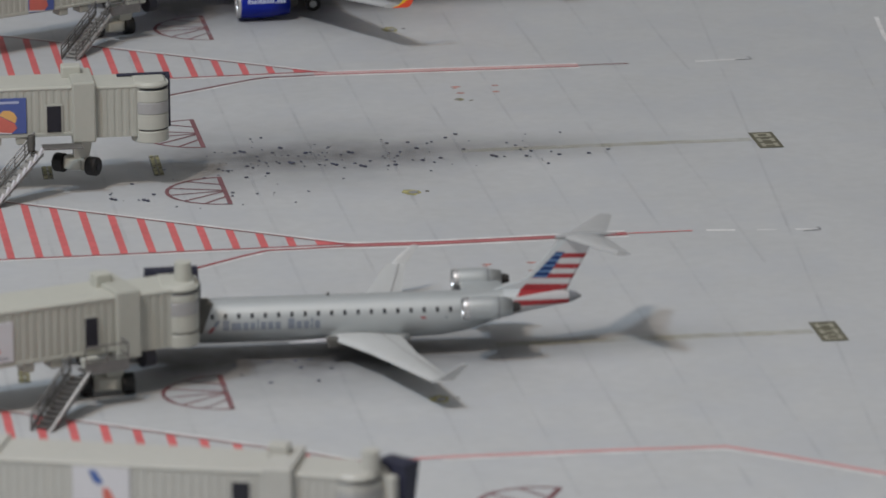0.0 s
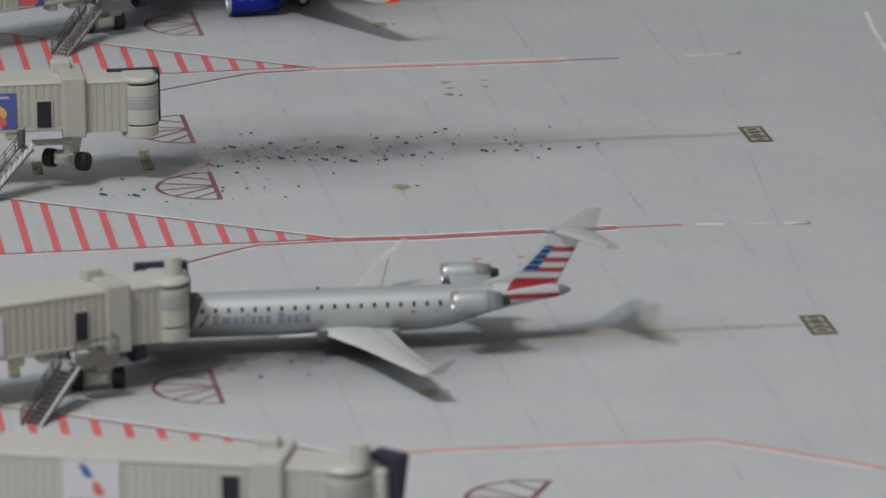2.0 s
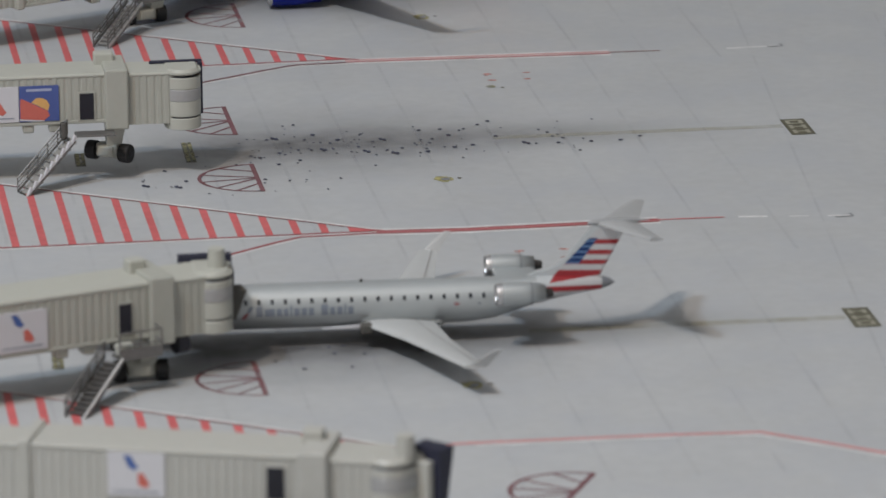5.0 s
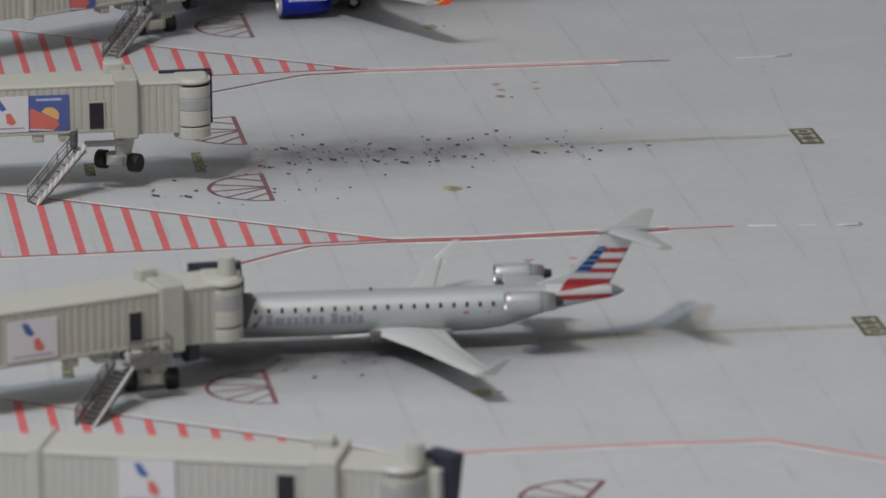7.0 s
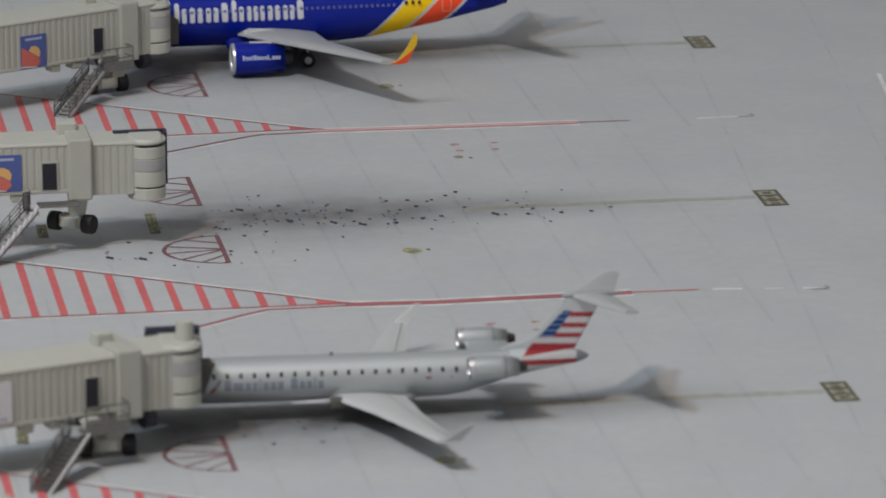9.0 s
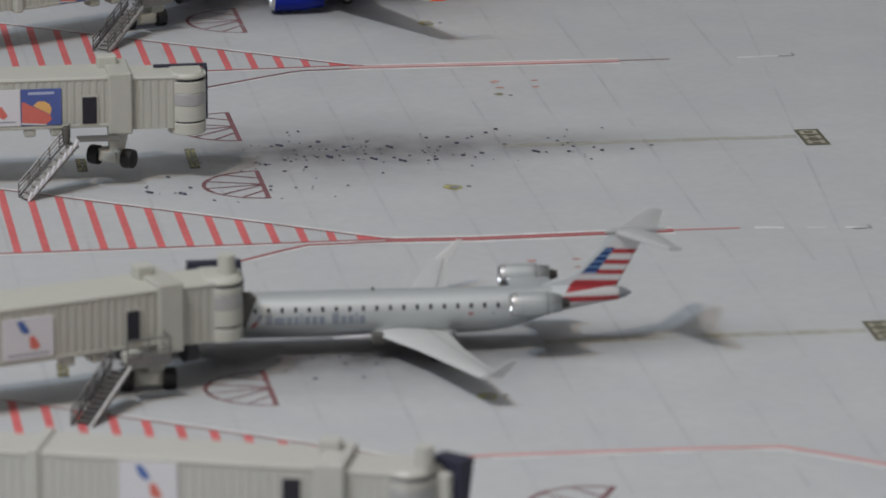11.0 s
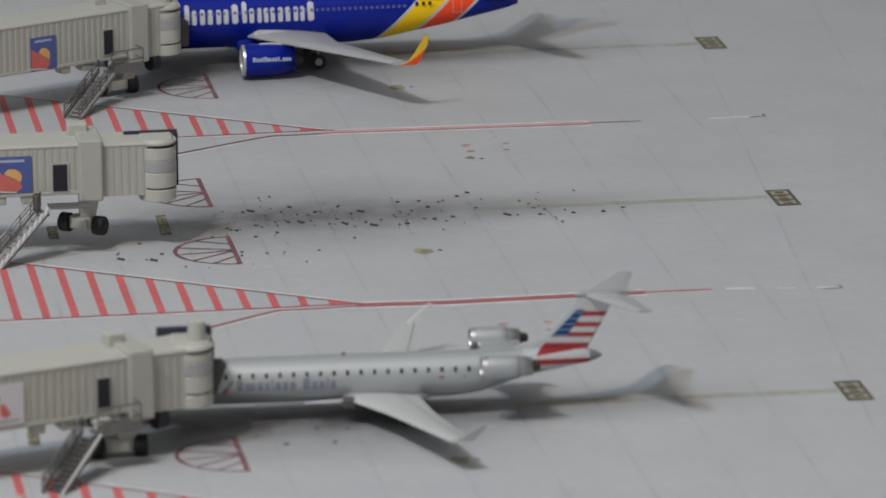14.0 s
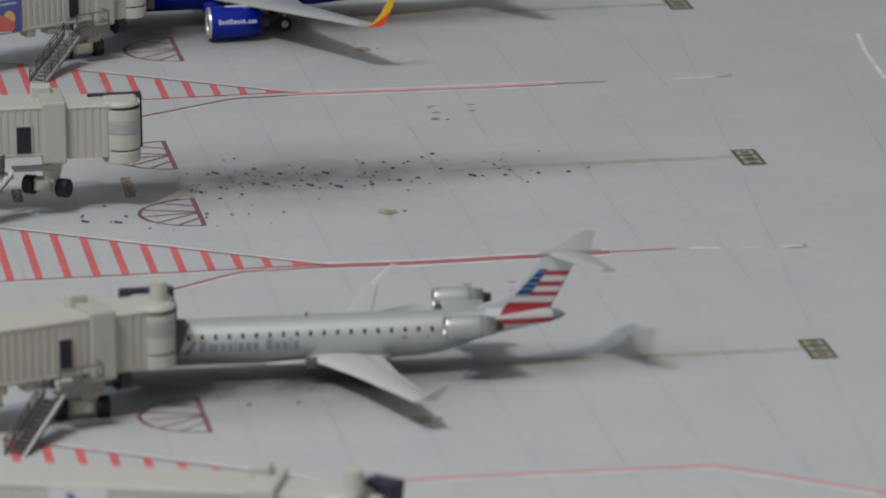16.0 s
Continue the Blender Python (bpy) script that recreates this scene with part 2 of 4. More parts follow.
def flag_fin_paint():
    """Silver paint with red and white stripes and a blue striped leading corner."""
    m = surface("flag_fin_paint", (0.59, 0.59, 0.60), 0.36, vary=0.03, metal=0.4)
    nt = m.node_tree
    bsdf = nt.nodes["Principled BSDF"]
    base = bsdf.inputs["Base Color"].links[0].from_socket
    vec, x, y, z = local_axes(nt)
    tilt = node_math(nt, "ADD", z, node_math(nt, "MULTIPLY", x, 0.03))
    tilt = node_math(nt, "SUBTRACT", tilt, 0.0023)
    for lo, hi in ((0.00695, 0.00775), (0.0091, 0.00985), (0.01072, 0.0114), (0.0122, 0.0129), (0.0138, 0.0145)):
        red = node_math(nt, "MULTIPLY", node_math(nt, "GREATER_THAN", tilt, lo), node_math(nt, "LESS_THAN", tilt, hi))
        base = node_mix(nt, red, base, (0.37, 0.04, 0.048))
    low = node_math(nt, "MULTIPLY_ADD", x, 0.115, 0.0)
    wide = node_math(nt, "MULTIPLY", node_math(nt, "GREATER_THAN", node_math(nt, "SUBTRACT", tilt, low), 0.0), node_math(nt, "LESS_THAN", tilt, 0.00985))
    base = node_mix(nt, wide, base, (0.37, 0.04, 0.048))
    front = node_math(nt, "SUBTRACT", x, node_math(nt, "MULTIPLY", node_math(nt, "SUBTRACT", z, 0.0104), 0.71))
    corner = node_math(nt, "MULTIPLY", node_math(nt, "LESS_THAN", front, 0.0757), node_math(nt, "GREATER_THAN", tilt, 0.0108))
    corner = node_math(nt, "MULTIPLY", corner, node_math(nt, "LESS_THAN", tilt, 0.0147))
    rows = node_math(nt, "GREATER_THAN", node_math(nt, "FRACT", node_math(nt, "DIVIDE", tilt, 0.00083)), 0.38)
    blue = node_mix(nt, rows, (0.13, 0.24, 0.42), (0.010, 0.035, 0.15))
    base = node_mix(nt, corner, base, blue)
    ahead = node_math(nt, "LESS_THAN", node_math(nt, "SUBTRACT", x, node_math(nt, "MULTIPLY", z, 0.95)), 0.0635)
    base = node_mix(nt, ahead, base, (0.585, 0.62, 0.635))
    nt.links.new(base, bsdf.inputs["Base Color"])
    return m


BANDED = tail_bands_paint()
FLAG_FIN = flag_fin_paint()


# ---- building helpers: shapes are drawn in millimetres ----
def part(name, bm, material, parent=None, label="", smooth=False):
    bmesh.ops.recalc_face_normals(bm, faces=bm.faces)
    me = bpy.data.meshes.new(name)
    bm.to_mesh(me)
    bm.free()
    me.transform(Matrix.Scale(0.001, 4))
    me.materials.append(material)
    if smooth:
        for p in me.polygons:
            p.use_smooth = True
    ob = new(name, me)
    ob.parent = parent
    return tagged(ob, label)


def at_mm(x, y, z, rx=0, ry=0, rz=0):
    return pose(x / 1000, y / 1000, z / 1000, rx, ry, rz)


def box(bm, lo, hi, bevel=0.0):
    made = bmesh.ops.create_cube(bm, size=1)["verts"]
    for v in made:
        v.co = Vector([a + (c + 0.5) * (b - a) for a, b, c in zip(lo, hi, v.co)])
    if bevel:
        edges = {e for v in made for e in v.link_edges}
        bmesh.ops.bevel(bm, geom=list(edges), offset=bevel, segments=2, affect="EDGES", profile=0.5)
    return made


def boxed(lo, hi, bevel=0.0):
    bm = bmesh.new()
    box(bm, lo, hi, bevel)
    return bm


def tube(bm, a, b, r0, r1=None, n=16):
    """A round bar from a to b."""
    a, b = Vector(a), Vector(b)
    made = bmesh.ops.create_cone(bm, cap_ends=True, segments=n, radius1=r0, radius2=r0 if r1 is None else r1, depth=(b - a).length)["verts"]
    m = Matrix.Translation((a + b) / 2) @ (b - a).to_track_quat("Z", "Y").to_matrix().to_4x4()
    bmesh.ops.transform(bm, matrix=m, verts=made)
    return made


def skin(bm, rings, closed=True, caps=True):
    """A surface through rings of equally many points."""
    rows = [[bm.verts.new(p) for p in ring] for ring in rings]
    n = len(rows[0])
    for a, b in zip(rows, rows[1:]):
        for i in range(n if closed else n - 1):
            bm.faces.new((a[i], a[(i + 1) % n], b[(i + 1) % n], b[i]))
    if caps and closed:
        bm.faces.new(rows[0][::-1])
        bm.faces.new(rows[-1])


def flat(bm, points, z):
    bm.faces.new([bm.verts.new((x, y, z)) for x, y in points])


def stroke(bm, points, width, z):
    """A printed line of that width through the points."""
    pts = [Vector(p) for p in points]
    left, right = [], []
    for i, p in enumerate(pts):
        way = (pts[min(i + 1, len(pts) - 1)] - pts[max(i - 1, 0)]).normalized()
        side = Vector((-way.y, way.x)) * width / 2
        left.append(bm.verts.new((*(p + side), z)))
        right.append(bm.verts.new((*(p - side), z)))
    for i in range(len(pts) - 1):
        bm.faces.new((left[i], right[i], right[i + 1], left[i + 1]))


# ---- room, table and printed apron sheet ----
def shell(name, lo, hi, label, material=WALL_PAINT):
    bm = boxed([v * 1000 for v in lo], [v * 1000 for v in hi])
    return tagged(part(name, bm, material), label, kind="structure")


# unseen room shell, added so that its pale surfaces bounce fill light
shell("floor", (-1.5, -1.5, -0.85), (1.6, 1.7, -0.75), "plain pale room floor")
shell("wall_north", (-1.5, 1.7, -0.85), (1.6, 1.8, 1.45), "plain pale painted room wall")
shell("wall_south", (-1.5, -1.6, -0.85), (1.6, -1.5, 1.45), "plain pale painted room wall")
shell("wall_west", (-1.6, -1.6, -0.85), (-1.5, 1.8, 1.45), "plain pale painted room wall")
shell("wall_east", (1.6, -1.6, -0.85), (1.7, 1.8, 1.45), "plain pale painted room wall")
shell("ceiling", (-1.6, -1.6, 1.45), (1.7, 1.8, 1.55), "plain pale painted ceiling")

bm = boxed((-700, -420, -32), (900, 900, -1.2), 3)
table = part("table", bm, TABLE_WOOD)
tagged(table, "large brown wooden table under the printed sheet", "table")
for lx in (-640, 840):
    for ly in (-360, 840):
        part("leg", boxed((lx - 30, ly - 30, -750), (lx + 30, ly + 30, -32), 3), TABLE_WOOD, table)

bm = boxed((-680, -400, -1.2), (880, 880, 0))
ground = tagged(part("ground", bm, APRON), "grey printed concrete apron sheet with stand markings", kind="structure")


def printed(name, points, width, material, z, label=""):
    bm = bmesh.new()
    stroke(bm, points, width, z)
    return part(name, bm, material, ground, label)


# slab joints across the stands, 12 mm apart, out to the slanting joint along the taxiway
for k in range(-3, 9):
    x = 9.6 + 12.02 * k
    y0 = max(-70.0, 80.0 + (x - 97.8) / 0.0975)
    pts = [(x + random.uniform(-0.25, 0.25), y0 + (430.0 - y0) * j / 12) for j in range(13)]
    printed("slab_joint", pts, 0.58, JOINT_PRINT, 0.02)
for x, lean in ((103.8, 0.0975), (128.6, 0.102), (152.0, 0.11)):
    printed("slab_joint", [(x + (y - 80) * lean, y) for y in (-70, 40, 140, 240, 430)], 0.5, JOINT_PRINT, 0.02)
printed("white_edge_line", [(144.0, 160), (145.4, 181), (147.2, 195)], 0.8, WHITE_PRINT, 0.04)


def hatched_wedge(bottom, upper, first, step, run, whites, tick, branch, edge=True, core=None, rim=None):
    """A red hatched keep-clear wedge between two stands (its two long edges are given) and the red line that runs out from its tip."""
    def on(line, x):
        (x0, y0), (x1, y1) = line
        return y0 + (y1 - y0) * (x - x0) / (x1 - x0)

    def along(line, lift):
        return [(x, on(line, x) + lift) for x in (line[0][0], (line[0][0] + line[1][0]) / 2, line[1][0])]

    x = first - step * 12
    while x < upper[1][0]:
        if x > upper[0][0] and on(upper, x) - on(bottom, x) > 1.2:
            bm = bmesh.new()
            flat(bm, [(x - 0.6, on(bottom, x - 0.6)), (x + 0.6, on(bottom, x + 0.6)), (x + 0.6, on(upper, x + 0.6)), (x - 0.6, on(upper, x - 0.6))], 0.05)
            part("red_stripe", bm, RED, ground)
        x += step
    printed("red_line", along(upper, 0.0)[:2] + [(upper[1][0] - 5.0, on(upper, upper[1][0] - 5.0))], 0.5, DARK_RED, 0.06)
    printed("red_line", [(x, on(upper, x)) for x in (upper[1][0] - 5.0, upper[1][0] - 1.0)] + [(upper[1][0] + 1.5, upper[1][1] - 0.4)], 0.45, RED_EDGE, 0.080)
    printed("white_line", along(upper, 0.75), 0.6, WHITE_PRINT, 0.04)
    if edge:
        printed("red_line", along(bottom, 0.0), 0.6, RED_EDGE, 0.055)
        printed("white_line", along(bottom, -0.8), 0.65, WHITE_PRINT, 0.037)
        tip = upper[1]
        bm = bmesh.new()
        flat(bm, [(x, on(line, x)) for line, x in ((bottom, tip[0] - 4.2), (bottom, tip[0] - 0.4), (upper, tip[0] - 0.4), (upper, tip[0] - 4.2))], 0.046)
        part("red_tip", bm, RED, ground)
        printed("red_line", [(tip[0] + dx, tip[1] + dy) for dx, dy in branch], 0.72, RED_EDGE if rim is None else MOON_RED, 0.058)
        printed("white_line", [(tip[0] + dx + 0.2, tip[1] + dy - 0.85) for dx, dy in branch], 0.6, WHITE_PRINT, 0.034)
    if len(run) > 1:
        printed("white_line", [(px, py + 0.95) for px, py in run], 0.8, WHITE_PRINT, 0.032)
        printed("pink_line", [(px, py - 0.57) for px, py in run], 1.2, core or DULL_RED, 0.045)
        printed("red_line", [(px, py + 0.12) for px, py in run], 0.5, rim or RED_EDGE, 0.062)
        printed("red_line", [(px, py - 1.25) for px, py in run], 0.6, RED_EDGE if rim is None else DULL_RED, 0.062)
        printed("white_line", [(px, py - 2.1) for px, py in run], 0.9, WHITE_PRINT, 0.028)
        ex, ey = run[-1]
        printed("red_line", [(ex, ey - 0.5), (ex + tick[0], ey - 0.7)], 0.45, RED if tick[1] else DARK_RED, 0.070)
    for (ax, ay), (bx, by), w in whites:
        printed("white_line", [(ax, ay), (bx, by)], w, WHITE_PRINT, 0.04)
    if whites:
        ex, ey = whites[-1][1]
        printed("dark_tick", [(ex - 2.6, ey - 0.4), (ex + 0.2, ey - 0.3), (ex, ey + 1.3)], 0.5, CONE_GREY, 0.06)


# the line that leaves the tip and bends away towards the terminal, stand by stand
BEND = ((0.3, -1.25), (-3.4, -1.3), (-7.6, -1.5), (-11.3, -1.5), (-12.6, -1.45), (-14.0, -2.3), (-16.8, -4.0), (-21.6, -7.4), (-26.0, -10.6), (-36.0, -18.5))
WIDE_BEND = ((0.3, -2.1), (-2.9, -2.3), (-7.9, -2.4), (-9.6, -2.4), (-11.9, -3.3), (-16.1, -5.6), (-22.3, -9.2), (-26.4, -11.5), (-36.0, -18.5))
hatched_wedge(((-34, 59.7), (31.6, 59.4)), ((-34, 103.1), (31.6, 59.4)), 5.5, 4.4, [(31, 59.2), (45, 58.3), (75.8, 58.7)],
              [((88.5, 57.9), (93.0, 57.3), 0.9), ((96.5, 56.9), (99.5, 56.5), 0.5), ((102.5, 56.1), (106.2, 55.6), 0.65)], (10.5, True), BEND)
hatched_wedge(((-34, 170.2), (41.5, 171.2)), ((-34, 222.9), (41.5, 171.0)), 6.2, 4.52, [(40.5, 170.3), (62.7, 169.4), (87.3, 168.6)],
              [((89, 168.0), (96, 167.8), 0.5), ((108.2, 167.4), (118.1, 167.9), 0.9)], (9.0, False), WIDE_BEND, core=PALE_PINK, rim=PINK_PRINT)
hatched_wedge(((-24, 286.8), (46.0, 287.4)), ((-24, 335.5), (46.0, 287.4)), 6.1, 4.5, [], [((62, 286.0), (108, 284.2), 0.8), ((108, 284.2), (121, 284.0), 0.9)], (0, False), WIDE_BEND)
hatched_wedge(((-45, -50.0), (8.0, -50.4)), ((-45, -7.6), (20.6, -51.3)), -5.9, 4.38, [], [], (0, False), (), edge=False)
printed("red_line", [(20.6, -50.5), (30, -50.2), (55, -51.0), (69.7, -52.0), (78, -58.5), (88.5, -67.3), (125, -97)], 1.0, PINK_PRINT, 0.05)
printed("white_line", [(30, -51.4), (55, -52.2), (69.2, -53.2), (77.5, -59.7), (88, -68.5)], 0.7, WHITE_PRINT, 0.04)


def half_moon(cx, cy, rx, ry, turn=0.0, ink=MOON_RED):
    """A red half ellipse with a thick straight side and spokes, printed on the apron."""
    c, s = math.cos(radians(turn)), math.sin(radians(turn))
    put = lambda x, y: (cx + c * x - s * y, cy + s * x + c * y)
    arc = lambda a: put(-rx * math.cos(radians(a)), ry * math.sin(radians(a)))
    bm = bmesh.new()
    stroke(bm, [arc(a) for a in range(-90, 91, 10)], 0.48, 0.05)
    for a, y in ((52, 0.45), (20, 0.02), (-10, -0.02), (-40, -0.06), (-63, -0.43)):
        stroke(bm, [arc(a), put(-0.4, ry * y)], 0.45, 0.06)
    stroke(bm, [arc(a) for a in range(-30, 31, 10)], 0.66, 0.055)
    part("half_moon_mark", bm, ink, ground)
    bm = bmesh.new()
    stroke(bm, [put(-0.3, -ry - 0.2), put(-0.3, ry + 0.2)], 0.8, 0.07)
    part("half_moon_edge", bm, ink, ground)


half_moon(4.4, -15.2, 9.3, 8.2, ink=MOON_FADED)
half_moon(16.6, 94.5, 9.7, 8.4)
half_moon(16.2, 131.9, 9.7, 9.4)
half_moon(26.0, 207.5, 9.6, 9.3, ink=MOON_FADED)
half_moon(38.5, 319.0, 9.6, 9.3)
half_moon(40.3, -73.7, 9.2, 8.2, -27.0)

# pale yellow stand lines
for y0, x0, x1 in ((1.0, 46.0, 93.2), (112.6, 58.0, 106.8), (225.4, 58.0, 118.0)):
    printed("stand_line", [(x0, y0 + 0.5), (x0 + (x1 - x0) * 0.5, y0 + 0.1), (x1, y0 - 0.3)], 2.2, YELLOW_PRINT, 0.03)


def stand_sign(x0, y0, x1, y1, seed):
    """A dark printed stand number plate with pale bars for its characters."""
    bm = bmesh.new()
    flat(bm, [(x0, y0), (x1, y0), (x1, y1), (x0, y1)], 0.08)
    sign = part("stand_sign", bm, OLIVE_PRINT, ground, "dark printed plate with pale bars")
    rnd = random.Random(seed)
    step = (y1 - y0) / 3.3
    for k in range(3):
        a = y0 + 0.5 + k * step
        for lo, hi in ((0.15, 0.32), (0.68, 0.85)):
            bm = bmesh.new()
            flat(bm, [(x0 + (x1 - x0) * lo, a + 0.3), (x0 + (x1 - x0) * hi, a + 0.3), (x0 + (x1 - x0) * hi, a + step - 0.6), (x0 + (x1 - x0) * lo, a + step - 0.6)], 0.11)
            part("bar", bm, SIGN_LIGHT, sign)
        for b in ((0.3, step - 0.9) if rnd.random() < 0.5 else (step / 2 - 0.3,)):
            bm = bmesh.new()
            flat(bm, [(x0 + (x1 - x0) * 0.32, a + b), (x0 + (x1 - x0) * 0.68, a + b), (x0 + (x1 - x0) * 0.68, a + b + 0.55), (x0 + (x1 - x0) * 0.32, a + b + 0.55)], 0.11)
            part("bar", bm, SIGN_LIGHT, sign)


stand_sign(93.5, -4.9, 97.5, 5.1, 1)
stand_sign(107.2, 106.2, 111.3, 116.5, 2)
stand_sign(118.3, 220.3, 122.6, 230.1, 3)


def blot(bm, x, y, rx, ry, z, turn=0.0, n=9, rnd=random):
    c, s = math.cos(turn), math.sin(turn)
    pts = []
    for k in range(n):
        a, r = 2 * math.pi * k / n, rnd.uniform(0.75, 1.1)
        u, v = rx * r * math.cos(a), ry * r * math.sin(a)
        pts.append((x + c * u - s * v, y + s * u + c * v))
    flat(bm, pts, z)


# oil specks along the empty stand and a few under the parked jets
rnd = random.Random(11)
bm = bmesh.new()
SPECKS = ((20.6, 118), (26.1, 127), (26.8, 117), (28.5, 120), (32.2, 116), (33.5, 108), (39.4, 108), (42.1, 109), (35.1, 111), (46, 106), (47.8, 114), (46.4, 120), (49.9, 120), (50.8, 116), (50.7, 108),
          (53.9, 109), (68.1, 108), (67.4, 115), (69.3, 111), (73.6, 108), (78.6, 108), (82.2, 110), (58.5, 114), (58.6, 124), (56.6, 122), (21.7, 109), (24.5, 104), (4.7, 94), (1.9, 101), (7.9, 109), (20.7, 102), (17.4, 93), (16.8, 108))
STAINS = ((21.9, 118.5), (29.1, 110.2), (36.0, 107.9), (39.6, 115.1), (40.5, 106.0), (62.8, 108.8), (-2.0, 92.1), (3.1, 90.6))
for x, y in SPECKS:
    w = rnd.uniform(0.31, 0.47)
    blot(bm, x, y, w, w * rnd.uniform(1.1, 1.6), 0.09, rnd.uniform(-0.3, 0.1), rnd=rnd)
for x, y in STAINS:
    blot(bm, x - 0.25, y + 0.3, 0.4, 0.75, 0.09, rnd=rnd)
    blot(bm, x + 0.3, y - 0.3, 0.42, 0.75, 0.095, rnd=rnd)
for k in range(84):
    w = rnd.uniform(0.13, 0.3)
    blot(bm, 15 + 62 * rnd.random() ** 1.15, 112.5 + rnd.gauss(0, 6.5), w, w * 1.6, 0.085, rnd=rnd)
for k in range(18):
    w = rnd.uniform(0.12, 0.3)
    blot(bm, rnd.uniform(-3, 30), rnd.uniform(84, 103), w, w * 1.5, 0.09, rnd=rnd)
for x, y in ((6.7, -2.6), (11.9, -1.7), (15.8, -1.7), (16.2, -5.1), (18.0, -1.3), (7.3, -7.4), (11.0, -11.8), (17.9, -12.0), (20.5, -6.0)):
    w = rnd.uniform(0.25, 0.45)
    blot(bm, x, y, w, w * 1.4, 0.09, rnd=rnd)
tagged(part("oil_specks", bm, SPECK, ground), kind="stuff")

# small coloured hydrant marks, repeated stand by stand
for dx, dy in ((0, 0), (-12.3, -112.0)):
    for x, y, rx, ry, m in ((63.6, 156.2, 0.9, 0.6, HYDRANT), (63.2, 155.2, 0.5, 0.3, HYDRANT), (63.9, 151.7, 0.9, 0.6, HYDRANT), (62.9, 147.4, 1.0, 0.9, CHOCK_LINE), (64.8, 146.4, 0.4, 0.4, OLIVE_PRINT),
                            (70.5, 156.1, 0.8, 0.5, HYDRANT), (70.0, 151.7, 0.8, 0.6, HYDRANT)):
        bm = bmesh.new()
        blot(bm, x + dx, y + dy, rx, ry, 0.07, rnd=rnd)
        part("hydrant_mark", bm, m, ground)
for dx, dy in ((0, 0), (-12.3, -112.0), (12.3, 112.0)):
    bm = bmesh.new()
    blot(bm, 46.0 + dx, 88.4 + dy, 1.6, 2.0, 0.06, n=14, rnd=rnd)
    part("yellow_spot", bm, BRIGHT_YELLOW, ground)
    bm = bmesh.new()
    blot(bm, 46.3 + dx, 88.2 + dy, 0.8, 0.9, 0.09, n=10, rnd=rnd)
    part("spot_centre", bm, CONE_GREY, ground)
    bm = bmesh.new()
    blot(bm, 48.6 + dx, 88.6 + dy, 0.45, 0.6, 0.06, n=10, rnd=rnd)
    part("hydrant_mark", bm, CHOCK_DARK, ground)

# yellow-edged chock boxes printed where the bridges stand
for x, y0, y1 in ((-11.3, 106.2, 114.6), (6.8, 105.7, 118.6), (-24.0, -6.0, 1.0)):
    printed("chock_box", [(x, y0), (x + 0.3, y1)], 1.7, CHOCK_DARK, 0.05)
    printed("chock_line", [(x - 0.35, y0), (x - 0.05, y1)], 0.6, CHOCK_LINE, 0.08)
    printed("chock_line", [(x + 0.55, y0), (x + 0.85, y1)], 0.6, CHOCK_LINE, 0.08)


# ---- passenger boarding bridges ----
def corrugated(x0, x1, half, z0, z1, pitch=1.2, depth=0.09):
    """A tunnel whose two long sides are ribbed."""
    xs = []
    x = x0
    while x < x1 - 1e-6:
        xs += [(x, 0), (min(x + pitch * 0.50, x1), 0), (min(x + pitch * 0.60, x1), depth), (min(x + pitch * 0.90, x1), depth)]
        x += pitch
    xs.append((x1, 0))
    xs = [p for i, p in enumerate(xs) if i == 0 or p[0] > xs[i - 1][0] + 1e-6]
    outline = [(x, -half + d) for x, d in xs] + [(x, half - d) for x, d in reversed(xs)]
    bm = bmesh.new()
    skin(bm, [[(x, y, z) for x, y in outline] for z in (z0, z1)])
    return bm


